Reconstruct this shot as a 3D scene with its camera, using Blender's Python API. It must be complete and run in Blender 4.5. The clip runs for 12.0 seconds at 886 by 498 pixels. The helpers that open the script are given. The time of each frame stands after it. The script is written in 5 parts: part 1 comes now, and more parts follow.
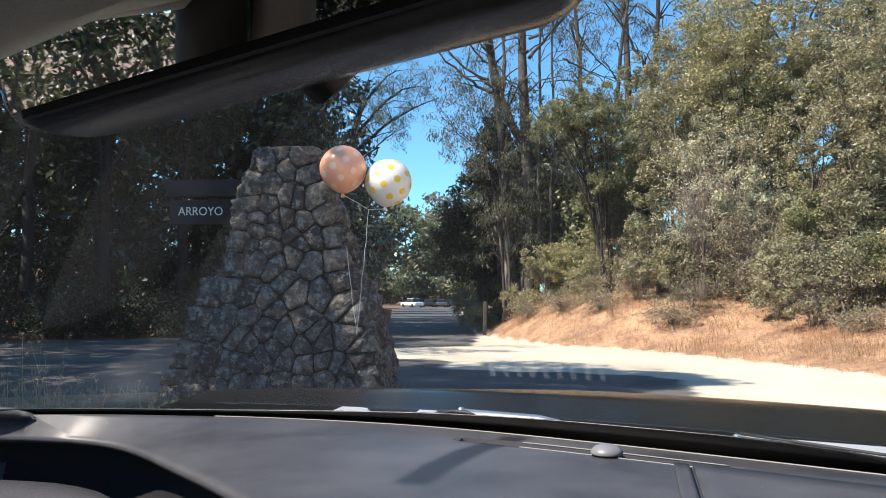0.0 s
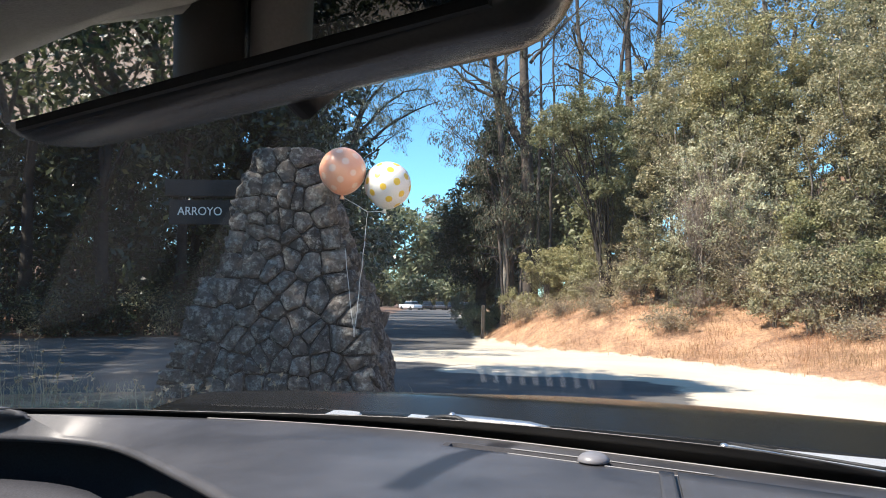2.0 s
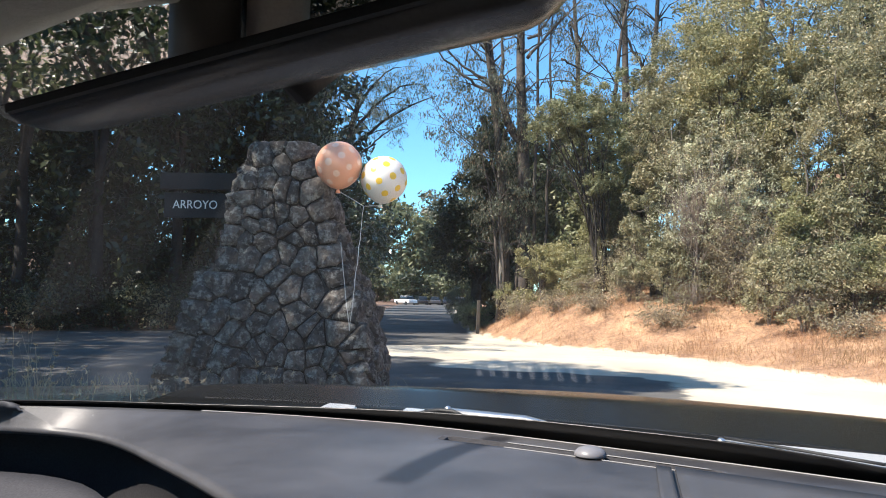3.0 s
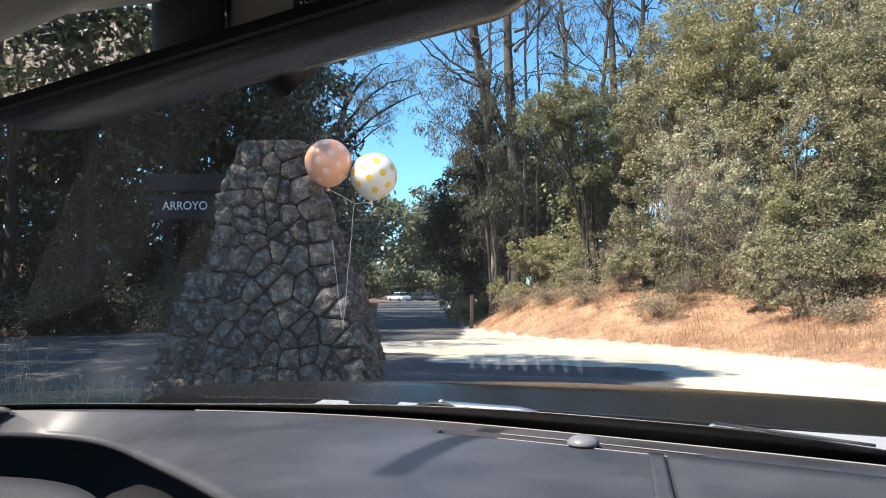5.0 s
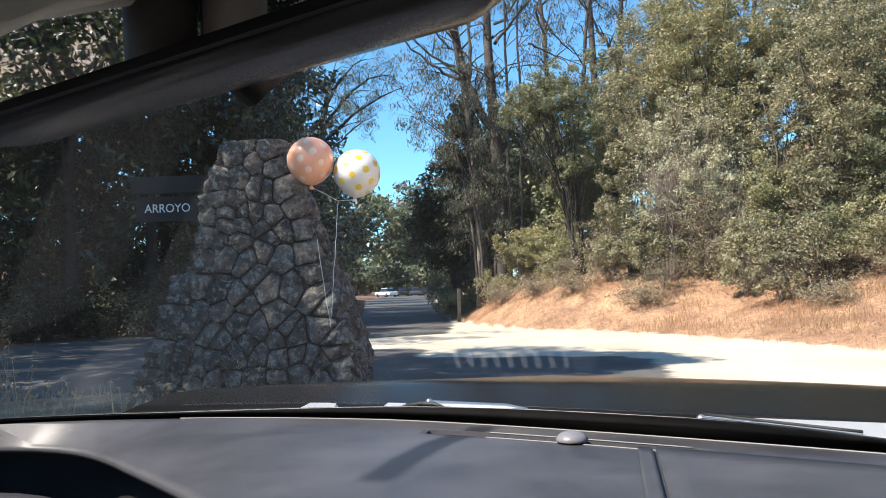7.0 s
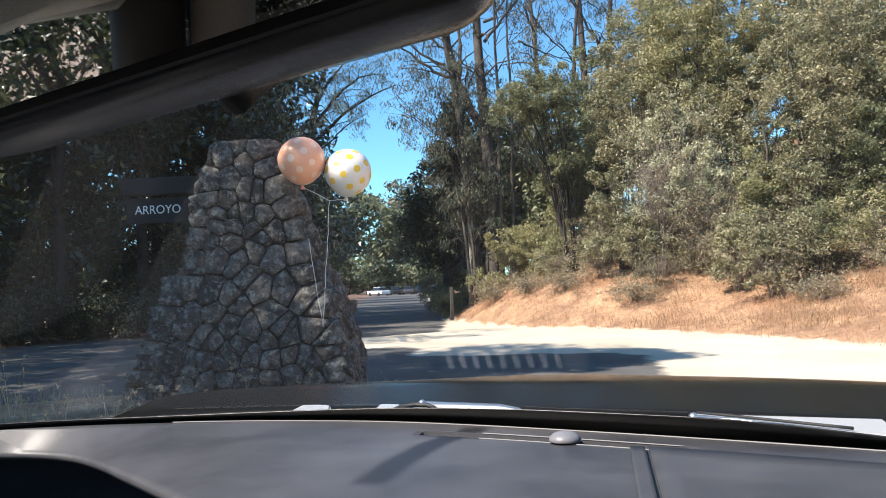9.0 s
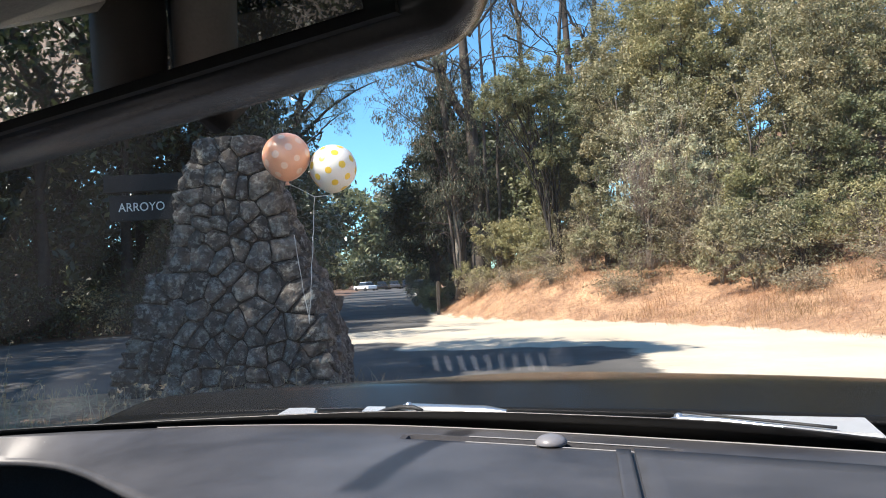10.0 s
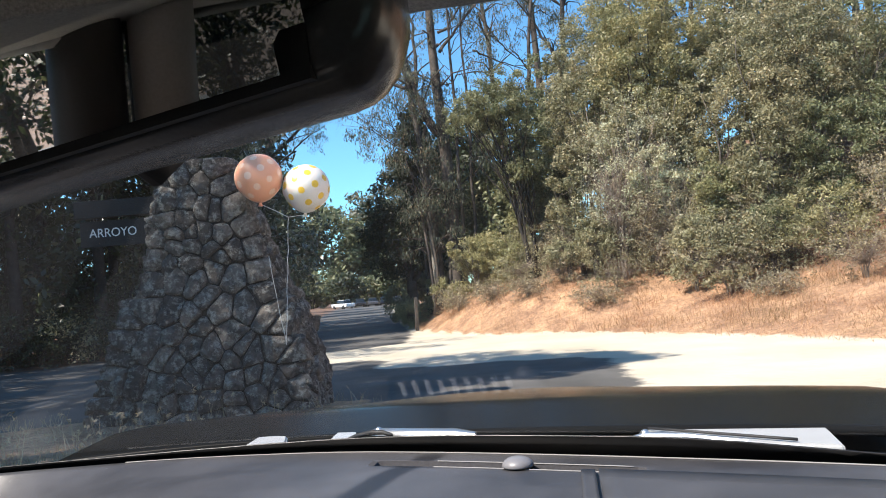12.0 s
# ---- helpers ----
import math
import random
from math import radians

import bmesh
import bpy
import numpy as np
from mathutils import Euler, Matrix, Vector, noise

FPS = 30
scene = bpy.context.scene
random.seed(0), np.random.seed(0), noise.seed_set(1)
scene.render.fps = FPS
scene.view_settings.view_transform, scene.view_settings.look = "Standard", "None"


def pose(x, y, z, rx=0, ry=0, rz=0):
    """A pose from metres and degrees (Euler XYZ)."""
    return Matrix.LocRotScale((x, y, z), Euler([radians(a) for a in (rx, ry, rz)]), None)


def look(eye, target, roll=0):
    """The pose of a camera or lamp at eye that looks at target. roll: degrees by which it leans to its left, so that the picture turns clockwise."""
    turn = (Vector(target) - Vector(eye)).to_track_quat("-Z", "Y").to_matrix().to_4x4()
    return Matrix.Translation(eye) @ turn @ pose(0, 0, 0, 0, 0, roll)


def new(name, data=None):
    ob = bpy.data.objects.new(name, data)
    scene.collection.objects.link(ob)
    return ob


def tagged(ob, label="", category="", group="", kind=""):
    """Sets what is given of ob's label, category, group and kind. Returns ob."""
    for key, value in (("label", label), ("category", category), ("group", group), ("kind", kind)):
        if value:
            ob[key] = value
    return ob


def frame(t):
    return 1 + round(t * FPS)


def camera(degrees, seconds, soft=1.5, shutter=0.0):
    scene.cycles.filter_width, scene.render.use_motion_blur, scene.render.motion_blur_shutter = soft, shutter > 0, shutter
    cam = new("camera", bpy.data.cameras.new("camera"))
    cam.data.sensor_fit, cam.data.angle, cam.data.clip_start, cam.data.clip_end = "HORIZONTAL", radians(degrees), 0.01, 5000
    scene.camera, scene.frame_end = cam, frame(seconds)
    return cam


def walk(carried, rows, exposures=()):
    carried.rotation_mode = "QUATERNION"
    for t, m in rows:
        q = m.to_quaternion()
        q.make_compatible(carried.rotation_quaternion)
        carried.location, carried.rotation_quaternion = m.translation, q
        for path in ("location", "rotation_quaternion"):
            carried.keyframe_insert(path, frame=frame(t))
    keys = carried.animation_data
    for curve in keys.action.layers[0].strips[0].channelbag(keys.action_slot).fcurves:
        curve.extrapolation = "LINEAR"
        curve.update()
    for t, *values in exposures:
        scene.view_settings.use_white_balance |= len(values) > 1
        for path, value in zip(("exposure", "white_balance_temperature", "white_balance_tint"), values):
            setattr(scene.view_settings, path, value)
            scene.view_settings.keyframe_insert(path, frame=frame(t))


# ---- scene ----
cam = camera(58.2, 12.0, soft=1.0)

PATH = [
    (0, (0.187, -1.2, 1.315), (0.055, 0.792, 1.442), 0.3),
    (0.5, (0.188, -1.205, 1.319), (0.054, 0.786, 1.444), 0.8),
    (1, (0.187, -1.216, 1.322), (0.039, 0.774, 1.454), 0.6),
    (1.5, (0.19, -1.211, 1.318), (0.039, 0.779, 1.452), 1.0),
    (2, (0.197, -1.21, 1.32), (0.067, 0.781, 1.454), 1.1),
    (2.5, (0.193, -1.207, 1.319), (0.075, 0.786, 1.445), 1.6),
    (3, (0.195, -1.202, 1.317), (0.076, 0.791, 1.439), 1.4),
    (5, (0.199, -1.203, 1.314), (0.1, 0.792, 1.425), 0.0),
    (5.5, (0.2, -1.2, 1.327), (0.111, 0.795, 1.437), -1.0),
    (6, (0.198, -1.199, 1.326), (0.121, 0.797, 1.434), -1.3),
    (6.5, (0.203, -1.196, 1.323), (0.134, 0.8, 1.425), -1.6),
    (7, (0.203, -1.195, 1.321), (0.139, 0.802, 1.417), -1.8),
    (9, (0.204, -1.195, 1.325), (0.16, 0.803, 1.416), -2.4),
    (9.5, (0.209, -1.192, 1.324), (0.18, 0.806, 1.41), -2.7),
    (10, (0.206, -1.193, 1.337), (0.196, 0.806, 1.412), -2.9),
    (10.5, (0.223, -1.185, 1.336), (0.252, 0.814, 1.401), -3.6),
    (11, (0.226, -1.187, 1.339), (0.284, 0.81, 1.409), -4.2),
    (11.5, (0.228, -1.2, 1.345), (0.287, 0.798, 1.434), -4.6),
    (12, (0.226, -1.202, 1.349), (0.276, 0.795, 1.458), -4.7),
]
walk(cam, [(t, look(eye, aim, roll)) for t, eye, aim, roll in PATH], [(0.0, 0.92), (1.2, 1.09), (6.0, 1.05), (12.0, 0.98)])

# ---- world, sun ----
SUN_EL, SUN_AZ = 50.0, -118.0          # degrees above the horizon; degrees from +y towards +x
to_sun = Vector((math.sin(radians(SUN_AZ)) * math.cos(radians(SUN_EL)),
                 math.cos(radians(SUN_AZ)) * math.cos(radians(SUN_EL)), math.sin(radians(SUN_EL))))
world = bpy.data.worlds.new("sky")
scene.world = world
world.use_nodes = True
wn = world.node_tree.nodes
sky = wn.new("ShaderNodeTexSky")
sky.sky_type, sky.sun_disc = "NISHITA", False
sky.sun_elevation, sky.sun_rotation = radians(SUN_EL), radians(SUN_AZ)
sky.air_density, sky.dust_density, sky.ozone_density = 0.9, 0.1, 4.0
wn["Background"].inputs["Strength"].default_value = 0.115
clear = wn.new("ShaderNodeMix")
clear.data_type, clear.blend_type = "RGBA", "MULTIPLY"
clear.inputs["Factor"].default_value, clear.inputs["B"].default_value = 1.0, (0.74, 1.12, 1.18, 1)
world.node_tree.links.new(sky.outputs["Color"], clear.inputs["A"])
world.node_tree.links.new(clear.outputs["Result"], wn["Background"].inputs["Color"])
sun_data = bpy.data.lights.new("sun", "SUN")
sun_data.energy, sun_data.angle, sun_data.color = 5.2, radians(0.53), (1.0, 0.90, 0.79)
sun = new("sun", sun_data)
sun.matrix_world = look(to_sun * 60, (0, 0, 0))


# ---- materials ----
def material(name):
    m = bpy.data.materials.new(name)
    m.use_nodes = True
    return m, m.node_tree, m.node_tree.nodes["Principled BSDF"]


def noise_node(nt, scale, detail=6.0, rough=0.6, coord="Object"):
    tc = nt.nodes.new("ShaderNodeTexCoord")
    n = nt.nodes.new("ShaderNodeTexNoise")
    n.inputs["Scale"].default_value, n.inputs["Detail"].default_value = scale, detail
    n.inputs["Roughness"].default_value = rough
    nt.links.new(tc.outputs[coord], n.inputs["Vector"])
    return n


def ramp_node(nt, source, stops):
    r = nt.nodes.new("ShaderNodeValToRGB")
    while len(r.color_ramp.elements) < len(stops):
        r.color_ramp.elements.new(0.5)
    for e, (p, c) in zip(r.color_ramp.elements, stops):
        e.position, e.color = p, (*c, 1)
    nt.links.new(source, r.inputs["Fac"])
    return r


def mix_node(nt, fac, a, b, blend="MIX"):
    m = nt.nodes.new("ShaderNodeMix")
    m.data_type, m.blend_type = "RGBA", blend
    for sock, v in ((m.inputs["Factor"], fac), (m.inputs["A"], a), (m.inputs["B"], b)):
        if isinstance(v, (int, float)):
            sock.default_value = v
        elif isinstance(v, tuple):
            sock.default_value = (*v, 1)
        else:
            nt.links.new(v, sock)
    return m.outputs["Result"]


def bump_node(nt, bsdf, height, strength, distance):
    b = nt.nodes.new("ShaderNodeBump")
    b.inputs["Strength"].default_value, b.inputs["Distance"].default_value = strength, distance
    nt.links.new(height, b.inputs["Height"])
    nt.links.new(b.outputs["Normal"], bsdf.inputs["Normal"])


def rough_mat(name, dark, light, scale, rough=0.8, bump=0.4, dist=0.01, fine=None, metallic=0.0, coord="Object"):
    """A surface of two tones mixed at two scales, with relief."""
    m, nt, b = material(name)
    n1 = noise_node(nt, scale, 5, 0.6, coord)
    n2 = noise_node(nt, fine or scale * 9, 6, 0.7, coord)
    r = ramp_node(nt, n1.outputs["Fac"], [(0.3, dark), (0.7, light)])
    r2 = ramp_node(nt, n2.outputs["Fac"], [(0.3, (0.55, 0.55, 0.55)), (0.7, (1.25, 1.25, 1.25))])
    nt.links.new(mix_node(nt, 1.0, r.outputs["Color"], r2.outputs["Color"], "MULTIPLY"), b.inputs["Base Color"])
    b.inputs["Roughness"].default_value, b.inputs["Metallic"].default_value = rough, metallic
    if bump:
        bump_node(nt, b, n2.outputs["Fac"], bump, dist)
    return m


def leaf_mat(name, dark, light, dry=None, dry_share=0.0, rough=0.48, glow=0.3):
    """Leaves: each one its own tone, a little light coming through."""
    m, nt, b = material(name)
    geo = nt.nodes.new("ShaderNodeNewGeometry")
    dark = tuple(0.86 * d + 0.14 * l for d, l in zip(dark, light))
    stops = [(0.0, dark), (1.0 - dry_share - 0.02, light)]
    if dry:
        stops += [(1.0 - dry_share, dry), (1.0, tuple(c * 0.7 for c in dry))]
    r = ramp_node(nt, geo.outputs["Random Per Island"], stops)
    n = noise_node(nt, 0.55, 2, 0.5)
    tone = ramp_node(nt, n.outputs["Fac"], [(0.3, (0.72, 0.78, 0.7)), (0.7, (1.15, 1.1, 1.05))])
    col = mix_node(nt, 1.0, r.outputs["Color"], tone.outputs["Color"], "MULTIPLY")
    nt.links.new(col, b.inputs["Base Color"])
    b.inputs["Roughness"].default_value = rough
    tr = nt.nodes.new("ShaderNodeBsdfTranslucent")
    nt.links.new(col, tr.inputs["Color"])
    mx = nt.nodes.new("ShaderNodeMixShader")
    mx.inputs["Fac"].default_value = glow
    nt.links.new(b.outputs["BSDF"], mx.inputs[1])
    nt.links.new(tr.outputs["BSDF"], mx.inputs[2])
    nt.links.new(mx.outputs["Shader"], nt.nodes["Material Output"].inputs["Surface"])
    return m


def plain_mat(name, colour, rough=0.5, metallic=0.0, grain=0.12, scale=60.0, bump=0.05, coat=0.0):
    m, nt, b = material(name)
    n = noise_node(nt, scale, 4, 0.6)
    lo, hi = tuple(c * (1 - grain) for c in colour), tuple(min(1, c * (1 + grain)) for c in colour)
    r = ramp_node(nt, n.outputs["Fac"], [(0.3, lo), (0.7, hi)])
    nt.links.new(r.outputs["Color"], b.inputs["Base Color"])
    b.inputs["Roughness"].default_value, b.inputs["Metallic"].default_value = rough, metallic
    b.inputs["Coat Weight"].default_value, b.inputs["Coat Roughness"].default_value = coat, 0.04
    if bump:
        bump_node(nt, b, n.outputs["Fac"], bump, 0.002)
    return m


M = {}
M["bark"] = rough_mat("grey_brown_bark", (0.07, 0.055, 0.045), (0.19, 0.16, 0.13), 3, 0.9, 0.8, 0.03, 22)
# bark colour darkened to carry the shade of neighbouring trees
M["euc_bark"] = rough_mat("peeling_eucalyptus_bark", (0.030, 0.024, 0.021), (0.135, 0.108, 0.09), 1.6, 0.85, 0.7, 0.03, 16)
# copy of the grey-brown bark, darkened to paint shade on the trunks
M["shade_bark"] = rough_mat("shaded_furrowed_bark", (0.018, 0.015, 0.013), (0.065, 0.054, 0.045), 3, 0.9, 0.8, 0.03, 22)
M["pale_bark"] = rough_mat("pale_shedding_bark", (0.12, 0.10, 0.085), (0.42, 0.37, 0.31), 2.2, 0.85, 0.7, 0.03, 14)
M["twig"] = rough_mat("dry_twig", (0.16, 0.12, 0.09), (0.36, 0.30, 0.25), 4, 0.9, 0.3, 0.01)
M["oak_leaf"] = leaf_mat("live_oak_leaf", (0.098, 0.104, 0.06), (0.39, 0.35, 0.215), (0.46, 0.40, 0.26), 0.04)
M["deep_leaf"] = leaf_mat("deep_green_leaf", (0.075, 0.09, 0.048), (0.285, 0.29, 0.16), (0.40, 0.37, 0.24), 0.05)
M["bright_leaf"] = leaf_mat("yellow_green_leaf", (0.14, 0.148, 0.07), (0.49, 0.44, 0.24), (0.52, 0.46, 0.28), 0.04)
M["olive_leaf"] = leaf_mat("olive_green_leaf", (0.13, 0.132, 0.08), (0.46, 0.42, 0.265), (0.52, 0.45, 0.31), 0.05)
M["dry_leaf"] = leaf_mat("dry_brown_leaf", (0.15, 0.12, 0.085), (0.40, 0.35, 0.25), (0.48, 0.38, 0.24), 0.2, 0.7, 0.25)
M["pale_leaf"] = leaf_mat("pale_bleached_leaf", (0.34, 0.35, 0.23), (0.66, 0.64, 0.48), (0.56, 0.48, 0.32), 0.1, 0.6)
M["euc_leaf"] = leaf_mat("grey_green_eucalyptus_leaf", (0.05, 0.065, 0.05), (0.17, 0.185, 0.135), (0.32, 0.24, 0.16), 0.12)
# lighter copy of the eucalyptus leaf, with sunlight put into its colour
M["sunlit_euc_leaf"] = leaf_mat("sunlit_eucalyptus_leaf", (0.14, 0.15, 0.10), (0.40, 0.40, 0.29), (0.42, 0.34, 0.24), 0.1)
# wood's shade put into near-black leaves; the pale share paints sunlit flecks
M["dark_leaf"] = leaf_mat("shaded_forest_leaf", (0.016, 0.026, 0.013), (0.052, 0.068, 0.032), (0.30, 0.31, 0.17), 0.025, 0.3, 0.2)
M["grass"] = leaf_mat("dry_golden_grass", (0.35, 0.205, 0.125), (0.68, 0.45, 0.29), (0.42, 0.23, 0.14), 0.3, 0.8, 0.5)
# oak leaf copied much darker, its shade held in the colour
M["shade_leaf"] = leaf_mat("shaded_oak_leaf", (0.020, 0.030, 0.016), (0.075, 0.092, 0.045), (0.2, 0.18, 0.1), 0.04)
M["stalk"] = leaf_mat("pale_dry_stalk", (0.30, 0.24, 0.16), (0.50, 0.42, 0.30), None, 0, 0.8, 0.2)


# ---- mesh helpers ----
def mesh_of(name, verts, faces, mat=None, smooth=False):
    me = bpy.data.meshes.new(name)
    me.from_pydata([tuple(v) for v in verts], [], faces)
    if mat:
        me.materials.append(mat)
    if smooth:
        me.polygons.foreach_set("use_smooth", np.ones(len(me.polygons), bool))
    me.update()
    return me


def quads_mesh(name, verts, mat):
    """A mesh of loose quads, four rows of verts each."""
    verts = np.asarray(verts, np.float32).reshape(-1, 3)
    n = len(verts) // 4
    me = bpy.data.meshes.new(name)
    me.vertices.add(n * 4)
    me.vertices.foreach_set("co", verts.ravel())
    me.loops.add(n * 4)
    me.loops.foreach_set("vertex_index", np.arange(n * 4, dtype=np.int32))
    me.polygons.add(n)
    me.polygons.foreach_set("loop_start", np.arange(0, n * 4, 4, dtype=np.int32))
    me.materials.append(mat)
    me.update(calc_edges=True)
    return me


def part(name, bm, mat, parent=None, label="", smooth=False):
    """One mesh object, from a bmesh or a mesh, under a thing or a part."""
    if isinstance(bm, bpy.types.Mesh):
        me = bm
        if mat and not me.materials:
            me.materials.append(mat)
    else:
        me = bpy.data.meshes.new(name)
        bmesh.ops.recalc_face_normals(bm, faces=bm.faces)
        bm.to_mesh(me)
        bm.free()
        me.materials.append(mat)
    if smooth:
        me.polygons.foreach_set("use_smooth", np.ones(len(me.polygons), bool))
    ob = new(name, me)
    if parent:
        ob.parent = parent
    if label:
        tagged(ob, label)
    return ob


def thing(name, m, label, category, group="", kind=""):
    ob = new(name)
    ob.matrix_world = m
    ob.empty_display_size = 0.2
    return tagged(ob, label, category, group, kind)


def box_bm(x0, x1, y0, y1, z0, z1, bevel=0.0, segs=2):
    bm = bmesh.new()
    bmesh.ops.create_cube(bm, size=1, matrix=Matrix.LocRotScale(((x0 + x1) / 2, (y0 + y1) / 2, (z0 + z1) / 2), None, (x1 - x0, y1 - y0, z1 - z0)))
    if bevel:
        bmesh.ops.bevel(bm, geom=bm.edges[:], offset=bevel, segments=segs, affect="EDGES", profile=0.6)
    return bm


def tube_arrays(points, radii, sides=8):
    """Rings along a polyline: verts and faces of a closed tube."""
    pts = [Vector(p) for p in points]
    verts, faces = [], []
    up = Vector((0.31, 0.17, 0.93)).normalized()
    for i, p in enumerate(pts):
        d = (pts[min(i + 1, len(pts) - 1)] - pts[max(i - 1, 0)]).normalized()
        if abs(d.dot(up)) > 0.95:
            up = Vector((0.9, 0.3, 0.2)).normalized()
        a = d.cross(up).normalized()
        b = d.cross(a)
        for k in range(sides):
            w = 2 * math.pi * k / sides
            verts.append(p + (a * math.cos(w) + b * math.sin(w)) * radii[i])
    for i in range(len(pts) - 1):
        for k in range(sides):
            k2 = (k + 1) % sides
            faces.append((i * sides + k, i * sides + k2, (i + 1) * sides + k2, (i + 1) * sides + k))
    faces.append(tuple(range(sides))[::-1])
    faces.append(tuple((len(pts) - 1) * sides + k for k in range(sides)))
    return verts, faces


def tubes_mesh(name, tubes, mat, sides=7):
    verts, faces = [], []
    for points, radii in tubes:
        v, f = tube_arrays(points, radii, sides)
        base = len(verts)
        verts += v
        faces += [tuple(base + i for i in q) for q in f]
    return mesh_of(name, verts, faces, mat, True)


def grid_mesh(name, rows, mat, thick=0.0, smooth=True):
    """A sheet through rows of points; thick > 0 closes it into a slab (downwards along its normals)."""
    nr, nc = len(rows), len(rows[0])
    verts = [Vector(p) for r in rows for p in r]
    faces = [(i * nc + j, i * nc + j + 1, (i + 1) * nc + j + 1, (i + 1) * nc + j) for i in range(nr - 1) for j in range(nc - 1)]
    if thick:
        me0 = mesh_of("t", verts, faces)
        normals = [v.normal.copy() for v in me0.vertices]
        bpy.data.meshes.remove(me0)
        n = len(verts)
        verts += [v - m * thick for v, m in zip(verts, normals)]
        faces += [tuple(n + i for i in reversed(q)) for q in faces[:]]
        rim = [j for j in range(nc)] + [i * nc + nc - 1 for i in range(1, nr)] + [(nr - 1) * nc + j for j in range(nc - 2, -1, -1)] + [i * nc for i in range(nr - 2, 0, -1)]
        for a, b in zip(rim, rim[1:] + rim[:1]):
            faces.append((b, a, n + a, n + b))
    return mesh_of(name, verts, faces, mat, smooth)


rng = np.random.default_rng(7)


def leaf_quads(centres, spread, per, size, droop=0.0, up=0.5, slim=0.42):
    """Rhombic leaves scattered about cluster centres."""
    centres = np.repeat(np.asarray(centres, float), per, axis=0)
    sp = np.repeat(np.broadcast_to(np.asarray(spread, float), (len(centres) // per,)), per)
    n = len(centres)
    off = rng.normal(size=(n, 3))
    off /= np.linalg.norm(off, axis=1)[:, None] + 1e-9
    off *= (rng.random(n) ** 0.45)[:, None] * sp[:, None]
    off[:, 2] *= 0.75
    p = centres + off
    nrm = rng.normal(size=(n, 3)) + off / sp[:, None] * 0.8
    nrm[:, 2] += up
    nrm /= np.linalg.norm(nrm, axis=1)[:, None]
    t = rng.normal(size=(n, 3))
    t[:, 2] -= droop * 3
    t -= nrm * (t * nrm).sum(1)[:, None]
    t /= np.linalg.norm(t, axis=1)[:, None] + 1e-9
    b = np.cross(nrm, t)
    s = size * (0.6 + 0.8 * rng.random(n))[:, None]
    q = np.empty((n, 4, 3))
    q[:, 0], q[:, 2] = p - t * s * 0.5, p + t * s * 0.5
    q[:, 1], q[:, 3] = p + b * s * slim * 0.5 + t * s * 0.05, p - b * s * slim * 0.5 + t * s * 0.05
    return q


def blob_points(n, size, low=-1.0, hollow=0.45):
    """Cluster centres in the outer part of an ellipsoid, uneven."""
    d = rng.normal(size=(n * 3, 3))
    d /= np.linalg.norm(d, axis=1)[:, None]
    d = d[d[:, 2] > low][:n]
    r = hollow + (1 - hollow) * rng.random(len(d)) ** 0.6
    r *= 1 + 0.16 * np.sin(d[:, 0] * 7 + d[:, 1] * 5) + 0.12 * np.sin(d[:, 2] * 9 + d[:, 0] * 4)
    return d * r[:, None] * np.asarray(size)


def lumpy_points(n, size, lumps, low, hollow):
    """Cluster centres on several smaller rounded masses that make up one crown."""
    size = np.asarray(size)
    mids = blob_points(lumps, size * 0.66, low, 0.55)
    out = []
    for m in mids:
        k = 0.36 + 0.18 * rng.random()
        out.append(m + blob_points(max(6, n // lumps), size * k * np.array([1.1, 1.1, 0.85]), -0.8, hollow))
    return np.concatenate(out)


